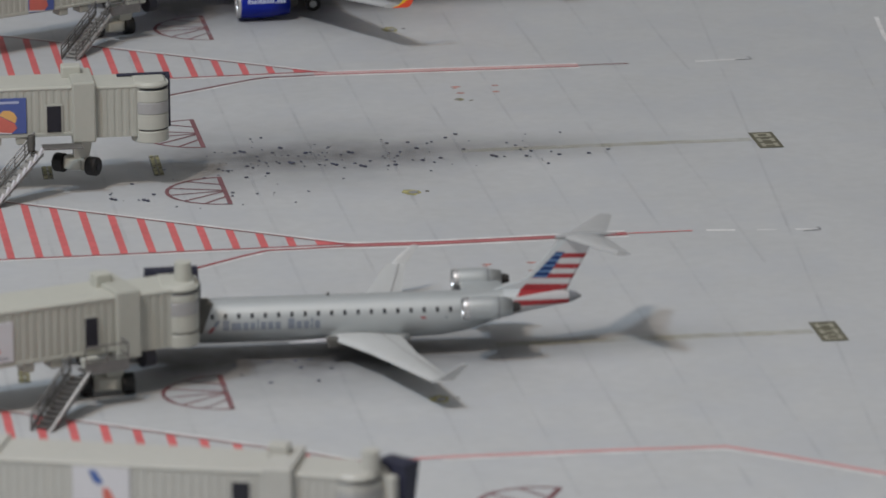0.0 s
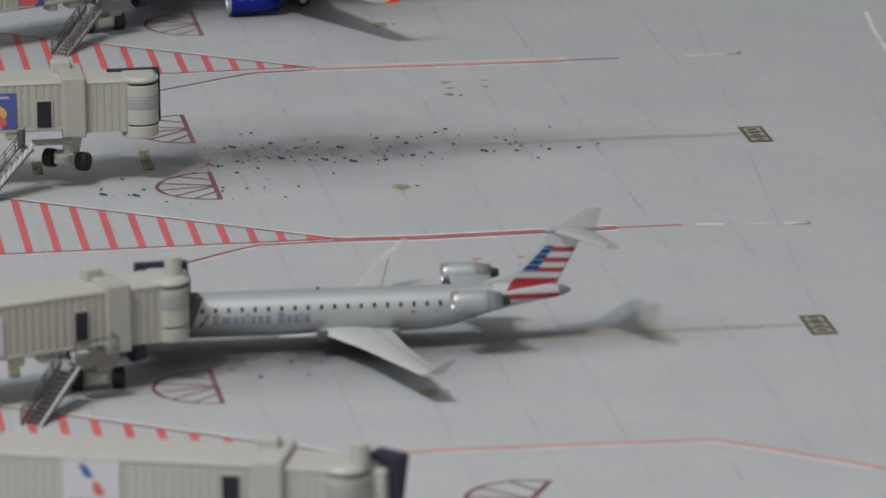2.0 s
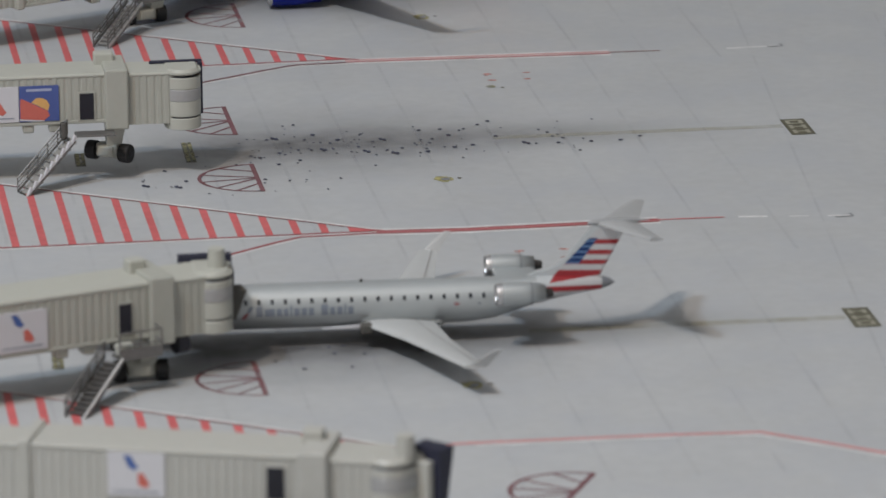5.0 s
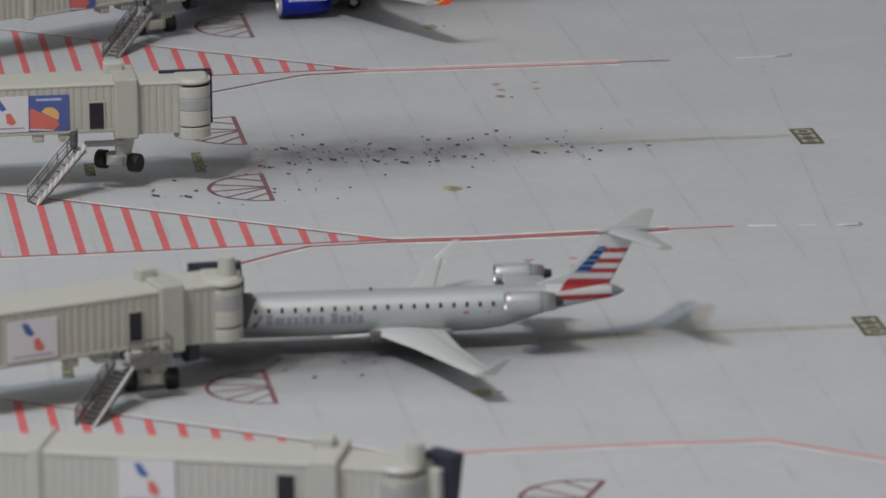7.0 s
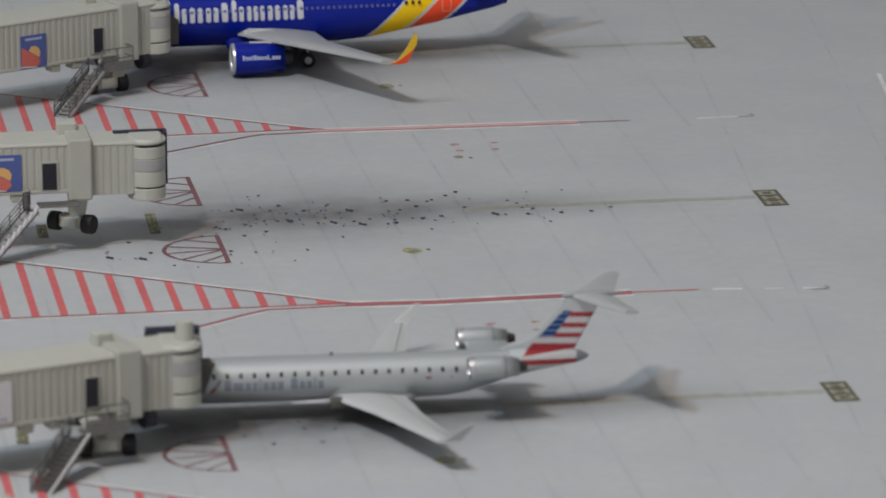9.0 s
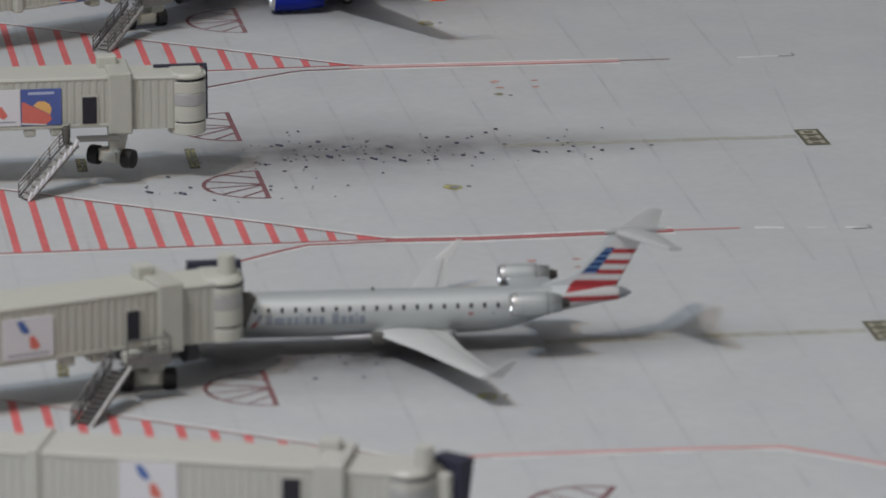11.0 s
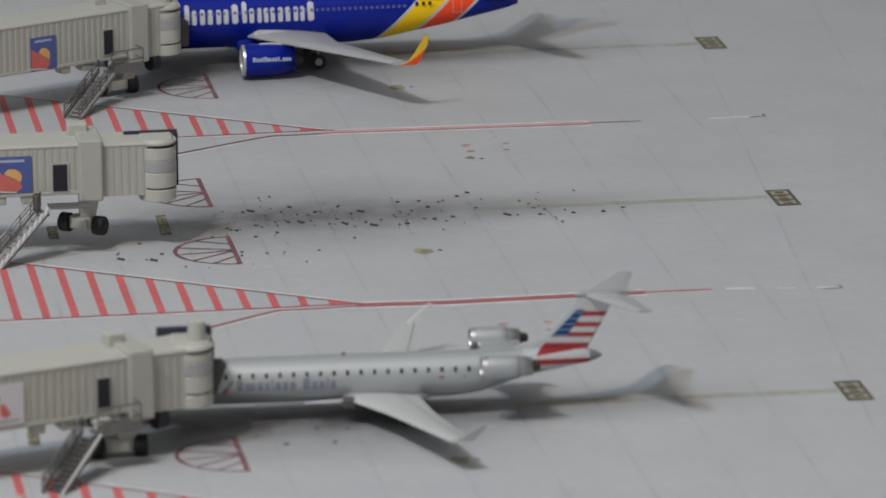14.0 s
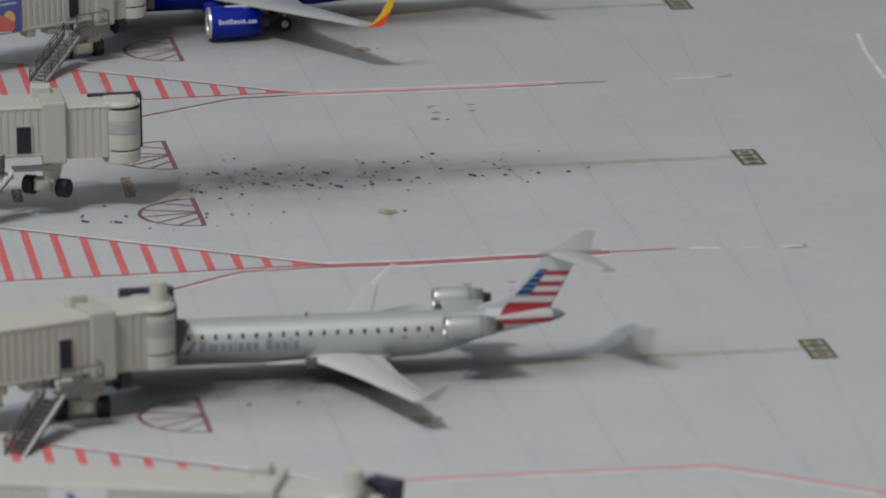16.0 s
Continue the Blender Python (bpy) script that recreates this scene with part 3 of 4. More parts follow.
def stair_flight(bridge, top, foot, landing, railed=True, near_rail=True):
    """An etched metal stair: two stringers, saw-tooth treads, rails and the railed landing."""
    top, foot = Vector(top), Vector(foot)
    way = foot - top
    side = Vector((-way.y, way.x, 0)).normalized() * 1.5
    stair = tagged(new("stair"), "etched bare metal service stair")
    stair.parent = bridge
    near = 1 if side.y < 0 else -1
    for s in (-1, 1):
        # the viewer's side is coloured as a lit edge, the far side as shaded
        part("stringer", stringer(top, foot, side, s, 0.4 if railed else 0.3), LIT_STEEL if s == near else ETCHED, stair)
    up = Vector((0, 0, 2.4))
    for s in (-1, 1) if railed and near_rail else (-near,):
        bm = bmesh.new()
        a, b = top + side * s, foot + side * s
        ends = [(a + up, b + up, 0.16), (a + up * 0.68, b + up * 0.68, 0.12), (a + up * 0.36, b + up * 0.36, 0.12)]
        for p, q, rad in ends:
            tube(bm, p, q, rad, n=6)
        for k in range(6):
            p = a.lerp(b, k / 5)
            tube(bm, p, p + up, 0.12, n=6)
        part("handrail", bm, ETCHED, stair)
    steps = 12 if railed else 9
    along = Vector((way.x, way.y, 0)) / steps
    bm = bmesh.new()
    low = Vector((0, 0, -0.55))
    skin(bm, [[p + side + low, p - side + low, p - side + low * 1.3, p + side + low * 1.3] for p in (top, foot - way * 0.06)])
    step_metal = TREAD if near_rail else ETCHED
    part("soffit", bm, step_metal, stair)
    for k in range(steps):
        p = top + way * (k / steps)
        q = p + along
        drop = Vector((0, 0, way.z / steps))
        bm = bmesh.new()
        low = Vector((0, 0, 0.12))
        skin(bm, [[p + side + drop, q + side + drop, q + side + drop - low, p + side + drop - low], [p - side + drop, q - side + drop, q - side + drop - low, p - side + drop - low]])
        part("tread", bm, step_metal, stair)
        if not railed:
            bm = bmesh.new()
            e, w = side * near, side.normalized() * near * 0.3
            peak = p.lerp(q + drop, 0.35) + Vector((0, 0, 0.85))
            skin(bm, [[p + e - w, q + drop + e - w, peak + e - w], [p + e + w, q + drop + e + w, peak + e + w]])
            part("tooth", bm, PANEL_WHITE, stair)
    (x0, y0), (x1, y1), z = landing
    deck = part("landing", boxed((x0, y0, z - 0.3), (x1, y1, z), 0.05), ETCHED, bridge, "etched metal landing with rails")
    if not railed:
        return stair
    part("toe_board", boxed((x0, y0 - 0.1, z - 0.3), (x1, y0 + 0.1, z + 1.3)), ETCHED, deck)
    posts = [(x0, y0), ((x0 + x1) / 2, y0), (x1, y0), (x1, y1)]
    for x, y in posts:
        bm = bmesh.new()
        tube(bm, (x, y, z), (x, y, z + 3.7), 0.13, n=6)
        part("post", bm, ETCHED, deck)
    for h in (1.9, 3.7):
        for (ax, ay), (bx, by) in zip(posts, posts[1:]):
            bm = bmesh.new()
            tube(bm, (ax, ay, z + h), (bx, by, z + h), 0.13, n=6)
            part("rail", bm, ETCHED, deck)
    return stair


def stringer(top, foot, side, s, tall):
    """One slanting side plate of a stair."""
    bm = bmesh.new()
    a, b, t = top + side * s, foot + side * s, side.normalized() * 0.14
    skin(bm, [[a - t, a + t, a + t + Vector((0, 0, tall)), a - t + Vector((0, 0, tall))], [b - t, b + t, b + t + Vector((0, 0, tall)), b - t + Vector((0, 0, tall))]])
    return bm


def poster(bridge, x0, x1, z0, z1, y, kind):
    """A printed advertising board on the tunnel's side; emblems are plain coloured shapes."""
    board = part("poster", boxed((x0, y - 0.18, z0), (x1, y, z1), 0.03), PANEL_BLUE if kind == "blue" else PANEL_WHITE, bridge,
                 "dark blue poster with a red and orange round emblem" if kind == "blue" else "white poster with a blue and red slanted emblem")
    w, h, f = x1 - x0, z1 - z0, y - 0.22

    def shape(name, pts, m, lift=0.0):
        bm = bmesh.new()
        skin(bm, [[(x0 + u * w, f - lift, z0 + v * h) for u, v in pts], [(x0 + u * w, y - 0.12, z0 + v * h) for u, v in pts]])
        part(name, bm, m, board)

    if kind == "blue":
        shape("emblem_red", [(0.02, 0.08), (0.62, 0.03), (0.76, 0.16), (0.70, 0.3), (0.3, 0.52), (0.05, 0.66), (0.02, 0.6)], PANEL_RED)
        shape("emblem_orange", [(0.3, 0.54), (0.72, 0.3), (0.76, 0.45), (0.70, 0.58), (0.58, 0.66), (0.42, 0.66)], PANEL_ORANGE)
        shape("title_bar", [(0.18, 0.85), (0.82, 0.85), (0.82, 0.92), (0.18, 0.92)], PALE_BLUE)
        shape("edge_stripe", [(0.0, 0.04), (0.62, 0.0), (0.62, 0.025), (0.0, 0.09)], PANEL_WHITE)
    else:
        shape("emblem_blue", [(0.28, 0.93), (0.40, 0.93), (0.54, 0.66), (0.46, 0.60), (0.36, 0.68)], PANEL_NAVY)
        shape("emblem_red", [(0.52, 0.52), (0.62, 0.54), (0.74, 0.28), (0.66, 0.20), (0.54, 0.26)], PANEL_RED)
        shape("title_bar", [(0.1, 0.1), (0.9, 0.1), (0.9, 0.13), (0.1, 0.13)], TITLE_GREY)


def boarding_bridge(x, y, turn, label, posters, cab_at=12.0, cab_turn=0.0, knob=True, box_at=(-4.4, 1.6), reach=-75.0, wheel_turn=-34.0, lift=1.0,
                    stair_foot=(-14.7, -7.8), drive=True, collar=-26.0, railed=True, deck_z=5.65, canopy=1.0, door_up=0.5, col=-0.7, door=(-4.9, -2.6), hood=2.6, docked=False, hood_from=-4.6, hood_up=0.0, knob_at=0.2, poster_z=7.9, body=PLASTIC, top=PLASTIC_LIT, box_half=1.6, cab_down=0.0, cab_high=15.3, roof_up=0.0, bellows=0.9, near_rail=True, crate=False, bogie_x=0.0, hood_past=None, hood_strip=0.0, slant=0.0, top_seam=False):
    bridge = tagged(new("boarding_bridge"), label, "boarding bridge", "boarding bridges along the apron")
    bridge.matrix_basis = at_mm(x, y, lift, 0, 0, turn) @ at_mm(0, 1.0, 0)
    half = 4.3
    front = -1.0
    part("tunnel", corrugated(collar, col + 1.7, half, 7.6, 14.9 + roof_up), body, bridge)
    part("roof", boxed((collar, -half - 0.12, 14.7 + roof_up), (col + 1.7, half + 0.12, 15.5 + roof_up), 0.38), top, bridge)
    part("sill", boxed((collar, -half - 0.12, 7.2), (col + 1.7, half + 0.12, 7.75), 0.1), body, bridge)
    part("collar", boxed((collar - 1.4, -half - 0.45, 6.9), (collar + 0.1, half + 0.45, 15.9), 0.3), top, bridge)
    part("inner_tunnel", corrugated(reach, collar - 1.4, half - 0.55, 7.4, 14.6), body, bridge)
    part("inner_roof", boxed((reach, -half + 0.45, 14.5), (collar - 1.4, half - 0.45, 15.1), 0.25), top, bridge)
    part("column", boxed((col - 0.1, -half - 0.75, 6.0), (col + 3.7, half + 0.75, 16.1 + roof_up), 0.35), body, bridge)
    part("neck", corrugated(col + 3.7, cab_at - 1.2, half - 0.45, 6.5, 14.6 + roof_up), body, bridge)
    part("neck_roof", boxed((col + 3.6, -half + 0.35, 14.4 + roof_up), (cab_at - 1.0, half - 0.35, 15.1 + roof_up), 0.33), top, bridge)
    # the round cab with its grey shutter, seams and dark canopy
    cab = new("cab")
    cab.parent = bridge
    cab.matrix_basis = at_mm(cab_at, front, -cab_down, 0, 0, cab_turn)
    r = 3.0

    def drum(name, z0, z1, rad, m, lab="", bevel=0.12):
        bm = bmesh.new()
        prof = [(rad - bevel, z0), (rad, z0 + bevel), (rad, z1 - bevel), (rad - bevel, z1)]
        rings = []
        for rr, z in prof:
            pts = [(rr * math.cos(a), -0.7 + rr * math.sin(a), z) for a in [math.pi + math.pi * k / 20 for k in range(21)]]
            pts += [(rr, hood, z), (-rr, hood, z)]
            rings.append(pts)
        skin(bm, rings)
        return part(name, bm, m, cab, lab, smooth=False)

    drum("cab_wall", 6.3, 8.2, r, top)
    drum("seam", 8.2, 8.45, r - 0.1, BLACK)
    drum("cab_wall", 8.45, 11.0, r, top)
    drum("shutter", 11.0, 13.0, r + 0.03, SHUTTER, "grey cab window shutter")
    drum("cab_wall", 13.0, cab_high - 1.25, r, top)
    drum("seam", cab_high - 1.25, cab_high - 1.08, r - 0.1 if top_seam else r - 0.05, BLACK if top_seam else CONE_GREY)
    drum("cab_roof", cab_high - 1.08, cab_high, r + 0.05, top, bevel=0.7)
    # the folding hood that meets the aircraft: a slanting frame, pulled out further where a jet is docked
    past = hood_past or (-0.1 if docked else 0.9)
    if hood_strip:
        part("hood_side", boxed((r - 1.0, hood - 1.4, 6.7), (r + hood_strip, hood - 0.05, 14.6), 0.3), top, cab)
    bm = bmesh.new()
    if canopy < 0.6:
        box(bm, (-5.0, 2.5, 16.0), (r + 0.6, 3.2, 16.5), 0.15)
        box(bm, (r - 0.1, 1.6, 7.6), (r + 0.6, 3.6, 16.3), 0.2)
    else:
        side = [(hood, 6.9), (hood + 2.4, 7.0), (hood + 2.4, 14.4), (hood + 1.9, 15.4 + hood_up), (hood + 1.9, 15.8 + hood_up), (hood, 15.9 + hood_up)] if docked else \
               [(hood, 6.9), (hood + 1.3, 6.9), (hood + 3.0, 15.5), (hood + 3.0, 16.0), (hood, 16.0)]
        skin(bm, [[(x, y, z) for y, z in side] for x in (hood_from, r + past)])
    if docked:
        # box hidden behind the hood, added to spread the cab's shadow towards the jet
        box(bm, (-4.6, hood + 1.0, 7.0), (r + 0.9, hood + docked, 13.4), 0.2)
        for k in range(3):
            fold = boxed((r + 0.2 - k * 0.25, hood - 2.2 + k * 1.05, 6.6), (r + bellows - k * 0.2, hood - 1.25 + k * 1.05, 11.2), 0.2)
            for v in fold.verts:
                if v.co.z < 9 and v.co.x > r + 0.6:
                    v.co.x -= slant
            part("bellows_fold", fold, GREY_BELLOWS, cab, "dark grey folded bellows against the fuselage")
    part("canopy", bm, BELLOWS, cab, "black folding door canopy")
    if knob:
        bm = bmesh.new()
        tube(bm, (knob_at, 0.4, 15.2), (knob_at, 0.4, 18.0), 1.3, 1.2, 16)
        part("roof_unit", bm, top, cab, smooth=False)
    part("roof_box", boxed((box_at[0] - box_half, box_at[1] - 1.2, 15.3), (box_at[0] + box_half, box_at[1] + 1.2, 17.4), 0.3), top, bridge)
    # side door
    part("door", boxed((door[0], -half - 0.28, 7.9 + door_up), (door[1], -half + 0.1, 12.2 + door_up), 0.08), BLACK, bridge, "black service door")
    part("door_frame", boxed((door[0] - 0.3, -half - 0.16, 7.6 + door_up), (door[1] + 0.3, -half + 0.05, 12.5 + door_up), 0.05), body, bridge)
    for x0, x1, kind in posters:
        poster(bridge, x0, x1, poster_z, poster_z + 5.9, -half - 0.02, kind)
    for bx in (-9.0, -13.2):
        part("under_box", boxed((bx - 0.9, -4.2, 5.9), (bx + 0.9, -1.5, 7.3), 0.25), body, bridge)
    # wheel bogie
    bogie = new("bogie")
    bogie.parent = bridge
    bogie.matrix_basis = at_mm(bogie_x, front, 0, 0, 0, wheel_turn)
    part("axle_box", boxed((-2.0, -1.0, 0.7), (2.0, 1.0, 2.9), 0.3), body, bogie)
    part("hub_cover", boxed((-1.4, -1.5, 0.9), (1.4, -0.9, 2.7), 0.25), top, bogie)
    for s in (-1, 1):
        bm = bmesh.new()
        tube(bm, (s * 2.1, 0, 1.5), (s * 3.95, 0, 1.5), 1.55, n=26)
        rims = [e for e in bm.edges if len(e.link_faces) == 2 and any(len(f.verts) > 4 for f in e.link_faces)]
        bmesh.ops.bevel(bm, geom=rims, offset=0.25, segments=2, affect="EDGES", profile=0.5)
        wheel = part("wheel", bm, RUBBER, bogie)
        bm = bmesh.new()
        tube(bm, (s * 3.93, 0, 1.5), (s * 4.05, 0, 1.5), 0.6, n=14)
        part("hub", bm, BLACK, wheel)
    bm = bmesh.new()
    skin(bm, [[(-0.5, -2.3, 2.7), (1.9, -2.3, 2.7), (1.9, 0.3, 2.7), (-0.5, 0.3, 2.7)], [(-0.5, -2.9, 6.3), (2.6, -2.9, 6.3), (2.6, 1.9, 6.3), (-0.5, 1.9, 6.3)]])
    part("leg", bm, body, bridge)
    # the fixed end stands on a pedestal by the terminal
    bm = bmesh.new()
    tube(bm, (reach + 3, 0, -lift), (reach + 3, 0, 7.5), 2.4, n=20)
    part("pedestal", bm, body, bridge)
    if not railed:
        bm = bmesh.new()
        box(bm, (-8.3, -6.7, 5.2), (-7.1, -6.1, 8.2), 0.45)
        part("hinge_plate", bm, GREY_BELLOWS, bridge, "dark round hinge plate at the stair head")
    if drive:
        bm = bmesh.new()
        tube(bm, (4.4, -3.3, 5.3), (6.2, -3.0, 5.3), 1.35, n=18)
        part("drive_wheel", bm, BLACK, bridge, "black round drive housing under the neck")
        part("drive_box", boxed((4.8, -2.8, 5.4), (7.0, 1.2, 7.1), 0.3), BLACK, bridge)
    stair_flight(bridge, (-6.4, -6.4, deck_z - 0.2), (stair_foot[0], stair_foot[1] - 1.0, -lift), ((-5.9, -7.5), (0.6, -4.5), deck_z), railed, near_rail)
    if crate:
        part("landing_box", boxed((-5.7, -6.6, deck_z + 0.1), (-3.2, -4.9, deck_z + 1.7), 0.3), top, bridge, "cream plastic box on the landing")
    return bridge


boarding_bridge(-7.15, 99.9, 0.0, "cream plastic model boarding bridge beside the empty stand", [(-14.6, -8.2, "blue"), (-22.4, -14.7, "white")],
                knob=False, box_at=(-0.4, 2.2), stair_foot=(-14.9, -9.2), lift=2.6, drive=False, railed=False, deck_z=6.0, canopy=0.5, top_seam=True, door_up=0.0, cab_down=0.9, cab_high=16.2)
boarding_bridge(-12.75, -13.3, 18.0, "cream plastic model boarding bridge docked at the silver jet", [(-23.2, -15.6, "white")], wheel_turn=-18.0, cab_at=11.2, cab_turn=-18, box_at=(0.5, 1.6), box_half=1.3,
                col=0.15, door=(-4.6, -2.7), hood=4.0, docked=4.6, knob_at=0.9, bellows=2.35, slant=1.5, hood_past=0.45, hood_from=-4.2, lift=0.06, near_rail=False, crate=True, stair_foot=(-15.4, -12.2))
boarding_bridge(9.55, 205.2, 26.0, "cream plastic model boarding bridge docked at the blue jet", [(-20.6, -15.4, "blue")], wheel_turn=-8.0, cab_at=8.9, cab_turn=-24, stair_foot=(-17.4, -11.6),
                collar=-28.2, col=-0.2, door=(-5.6, -3.7), hood=4.0, docked=6.5, lift=0.06, bogie_x=-1.2, hood_from=-4.0, hood_up=0.6, bellows=1.9, roof_up=0.6, poster_z=7.4, box_half=1.2, box_at=(-3.2, 1.6))
boarding_bridge(0.9, -101.0, -18.5, "cream plastic model boarding bridge with a blue and red emblem poster", [(-25.7, -18.2, "white")], wheel_turn=0.0, lift=1.5, cab_turn=-27.0, cab_at=10.9, box_at=(0.1, 1.6), box_half=1.4, hood_from=0.9, hood_past=2.4, hood_strip=1.6, knob_at=1.6, door_up=1.6, poster_z=9.0,
                collar=-36.0, body=NEAR_LIT_PLASTIC, top=PALE_ROOF)
boarding_bridge(12.8, 318.4, 30.0, "cream plastic model boarding bridge beyond the blue jet", [(-20.6, -15.4, "blue")], wheel_turn=0.0, stair_foot=(-17.5, -10.0), lift=0.06)


# ---- model aircraft: local x from the nose tip aft, z from the ground, in millimetres ----
def hull(stations, n=36, material=None, name="fuselage", parent=None, label=""):
    """A fuselage through stations of x, centre height, half width, half height."""
    bm = bmesh.new()
    skin(bm, [[(x, w * math.sin(2 * math.pi * k / n), c + h * math.cos(2 * math.pi * k / n)) for k in range(n)] for x, c, w, h in stations], caps=False)
    ob = part(name, bm, material, parent, label, smooth=True)
    return ob


def blade(root, tip, thick, parent, name, material, label="", middle=None):
    """A wing panel from root to tip: each is x of the leading edge, chord, y, z."""
    us = (0.0, 0.015, 0.05, 0.1, 0.18, 0.28, 0.4, 0.52, 0.64, 0.76, 0.88, 1.0)
    bulge = lambda u: 2.6 * math.sqrt(u) * (1 - u) + 0.05 * u
    prof = [(u, 1.0 * bulge(u)) for u in us] + [(u, -0.5 * bulge(u)) for u in reversed(us[1:])]
    bm = bmesh.new()
    rows = [root] + ([middle] if middle else []) + [tip]
    skin(bm, [[(x + c * u, y, z + thick * (0.35 + 0.65 * c / root[1]) * v) for u, v in prof] for x, c, y, z in rows])
    return part(name, bm, material, parent, label)


def blade_line(root, middle, tip, u):
    """A thin seam on the upper skin of a wing at the share u of its chord."""
    bm = bmesh.new()
    rows = []
    for x, c, y, z in (root, middle, tip):
        up = 0.75 * (0.35 + 0.65 * c / root[1]) * 2.6 * math.sqrt(u) * (1 - u) + 0.12
        rows.append([(x + c * u - 0.09, y, z + up), (x + c * u + 0.09, y, z + up)])
    skin(bm, rows, closed=False)
    return bm


def upright(outline, half, name, material, parent, label=""):
    """A fin cut from an outline in x and z."""
    bm = bmesh.new()
    cx = sum(p[0] for p in outline) / len(outline)
    cz = sum(p[1] for p in outline) / len(outline)
    inner = [(cx + (x - cx) * 0.94, cz + (z - cz) * 0.96) for x, z in outline]
    skin(bm, [[(x, -half, z) for x, z in inner], [(x, -half * 0.3, z) for x, z in outline], [(x, half * 0.3, z) for x, z in outline], [(x, half, z) for x, z in inner]])
    return part(name, bm, material, parent, label)


def nacelle(parent, x0, x1, y, z, r, body, lip=CHROME, exhaust=True, taper=0.72, seam=True, rim=0.13):
    L = x1 - x0
    bm = bmesh.new()
    n = 28
    ring = lambda x, rr: [(x, y + rr * math.cos(2 * math.pi * k / n), z + rr * math.sin(2 * math.pi * k / n)) for k in range(n)]
    skin(bm, [ring(x0 + rim * L, r * 0.975), ring(x0 + 0.3 * L, r), ring(x0 + 0.6 * L, r * 0.98), ring(x1, r * taper), ring(x1 - 0.02 * L, r * taper * 0.85)], caps=False)
    engine = part("engine", bm, body, parent, smooth=True)
    bm = bmesh.new()
    skin(bm, [ring(x0 + (rim + 0.005) * L, r * 0.98), ring(x0 + rim * 0.3 * L, r * 0.955), ring(x0, r * 0.91), ring(x0 + 0.015 * L, r * 0.86), ring(x0 + 0.1 * L, r * 0.82)], caps=False)
    part("intake_lip", bm, lip, engine, "polished metal intake lip", smooth=True)
    bm = bmesh.new()
    tube(bm, (x0 + 0.05 * L, y, z), (x0 + 0.12 * L, y, z), r * 0.85, n=24)
    part("fan", bm, BLACK, engine)
    if exhaust:
        bm = bmesh.new()
        tube(bm, (x1 - 0.12 * L, y, z), (x1 + 0.16 * L, y, z), r * 0.58, r * 0.34, 20)
        part("exhaust_cone", bm, EXHAUST, engine, smooth=False)
    if seam:
        bm = bmesh.new()
        skin(bm, [ring(x1 - 0.29 * L, r * 0.995), ring(x1 - 0.27 * L, r * 0.99)], caps=False)
        part("seam", bm, CONE_GREY, engine)
    return engine


def side_patch(x0, x1, z0, z1, c, w, h, side, lift=0.05, steps=5, slant=0.0):
    """A patch laid on the round flank of a hull."""
    bm = bmesh.new()
    rows = []
    for k in range(steps + 1):
        z = z0 + (z1 - z0) * k / steps
        y = side * (w * math.sqrt(max(0.0, 1 - ((z - c) / h) ** 2)) + lift)
        rows.append([(x0 + slant * (z - z0), y, z), (x1 + slant * (z - z0), y, z)])
    skin(bm, rows, closed=False)
    return bm


def rounded_patch(x0, x1, z0, z1, c, w, h, side, lift=0.05):
    """A block with rounded ends laid on the round flank of a hull."""
    bm = bmesh.new()
    rows = []
    cut = min(0.35, (x1 - x0) * 0.4)
    for f, inset in ((0.0, 1.0), (0.04, 0.4), (0.1, 0.0), (0.35, 0.0), (0.6, 0.0), (0.9, 0.0), (0.96, 0.4), (1.0, 1.0)):
        z = z0 + (z1 - z0) * f
        y = side * (w * math.sqrt(max(0.0, 1 - ((z - c) / h) ** 2)) + lift)
        rows.append([(x0 + cut * inset, y, z), (x1 - cut * inset, y, z)])
    skin(bm, rows, closed=False)
    return bm


def gear(parent, x, y, top, r, wide=0.5, twin=True):
    bm = bmesh.new()
    tube(bm, (x, y, r), (x, y, top), 0.25, n=10)
    leg = part("landing_gear", bm, GREY_PAINT, parent)
    for s in ((-1, 1) if twin else (0,)):
        bm = bmesh.new()
        tube(bm, (x, y + s * 0.55 - wide / 2, r), (x, y + s * 0.55 + wide / 2, r), r, n=18)
        wheel = part("wheel", bm, RUBBER, leg)
        bm = bmesh.new()
        tube(bm, (x, y + s * 0.55 - wide / 2 - 0.05, r), (x, y + s * 0.55 + wide / 2 + 0.05, r), r * 0.5, n=12)
        part("hub", bm, GREY_PAINT, wheel)


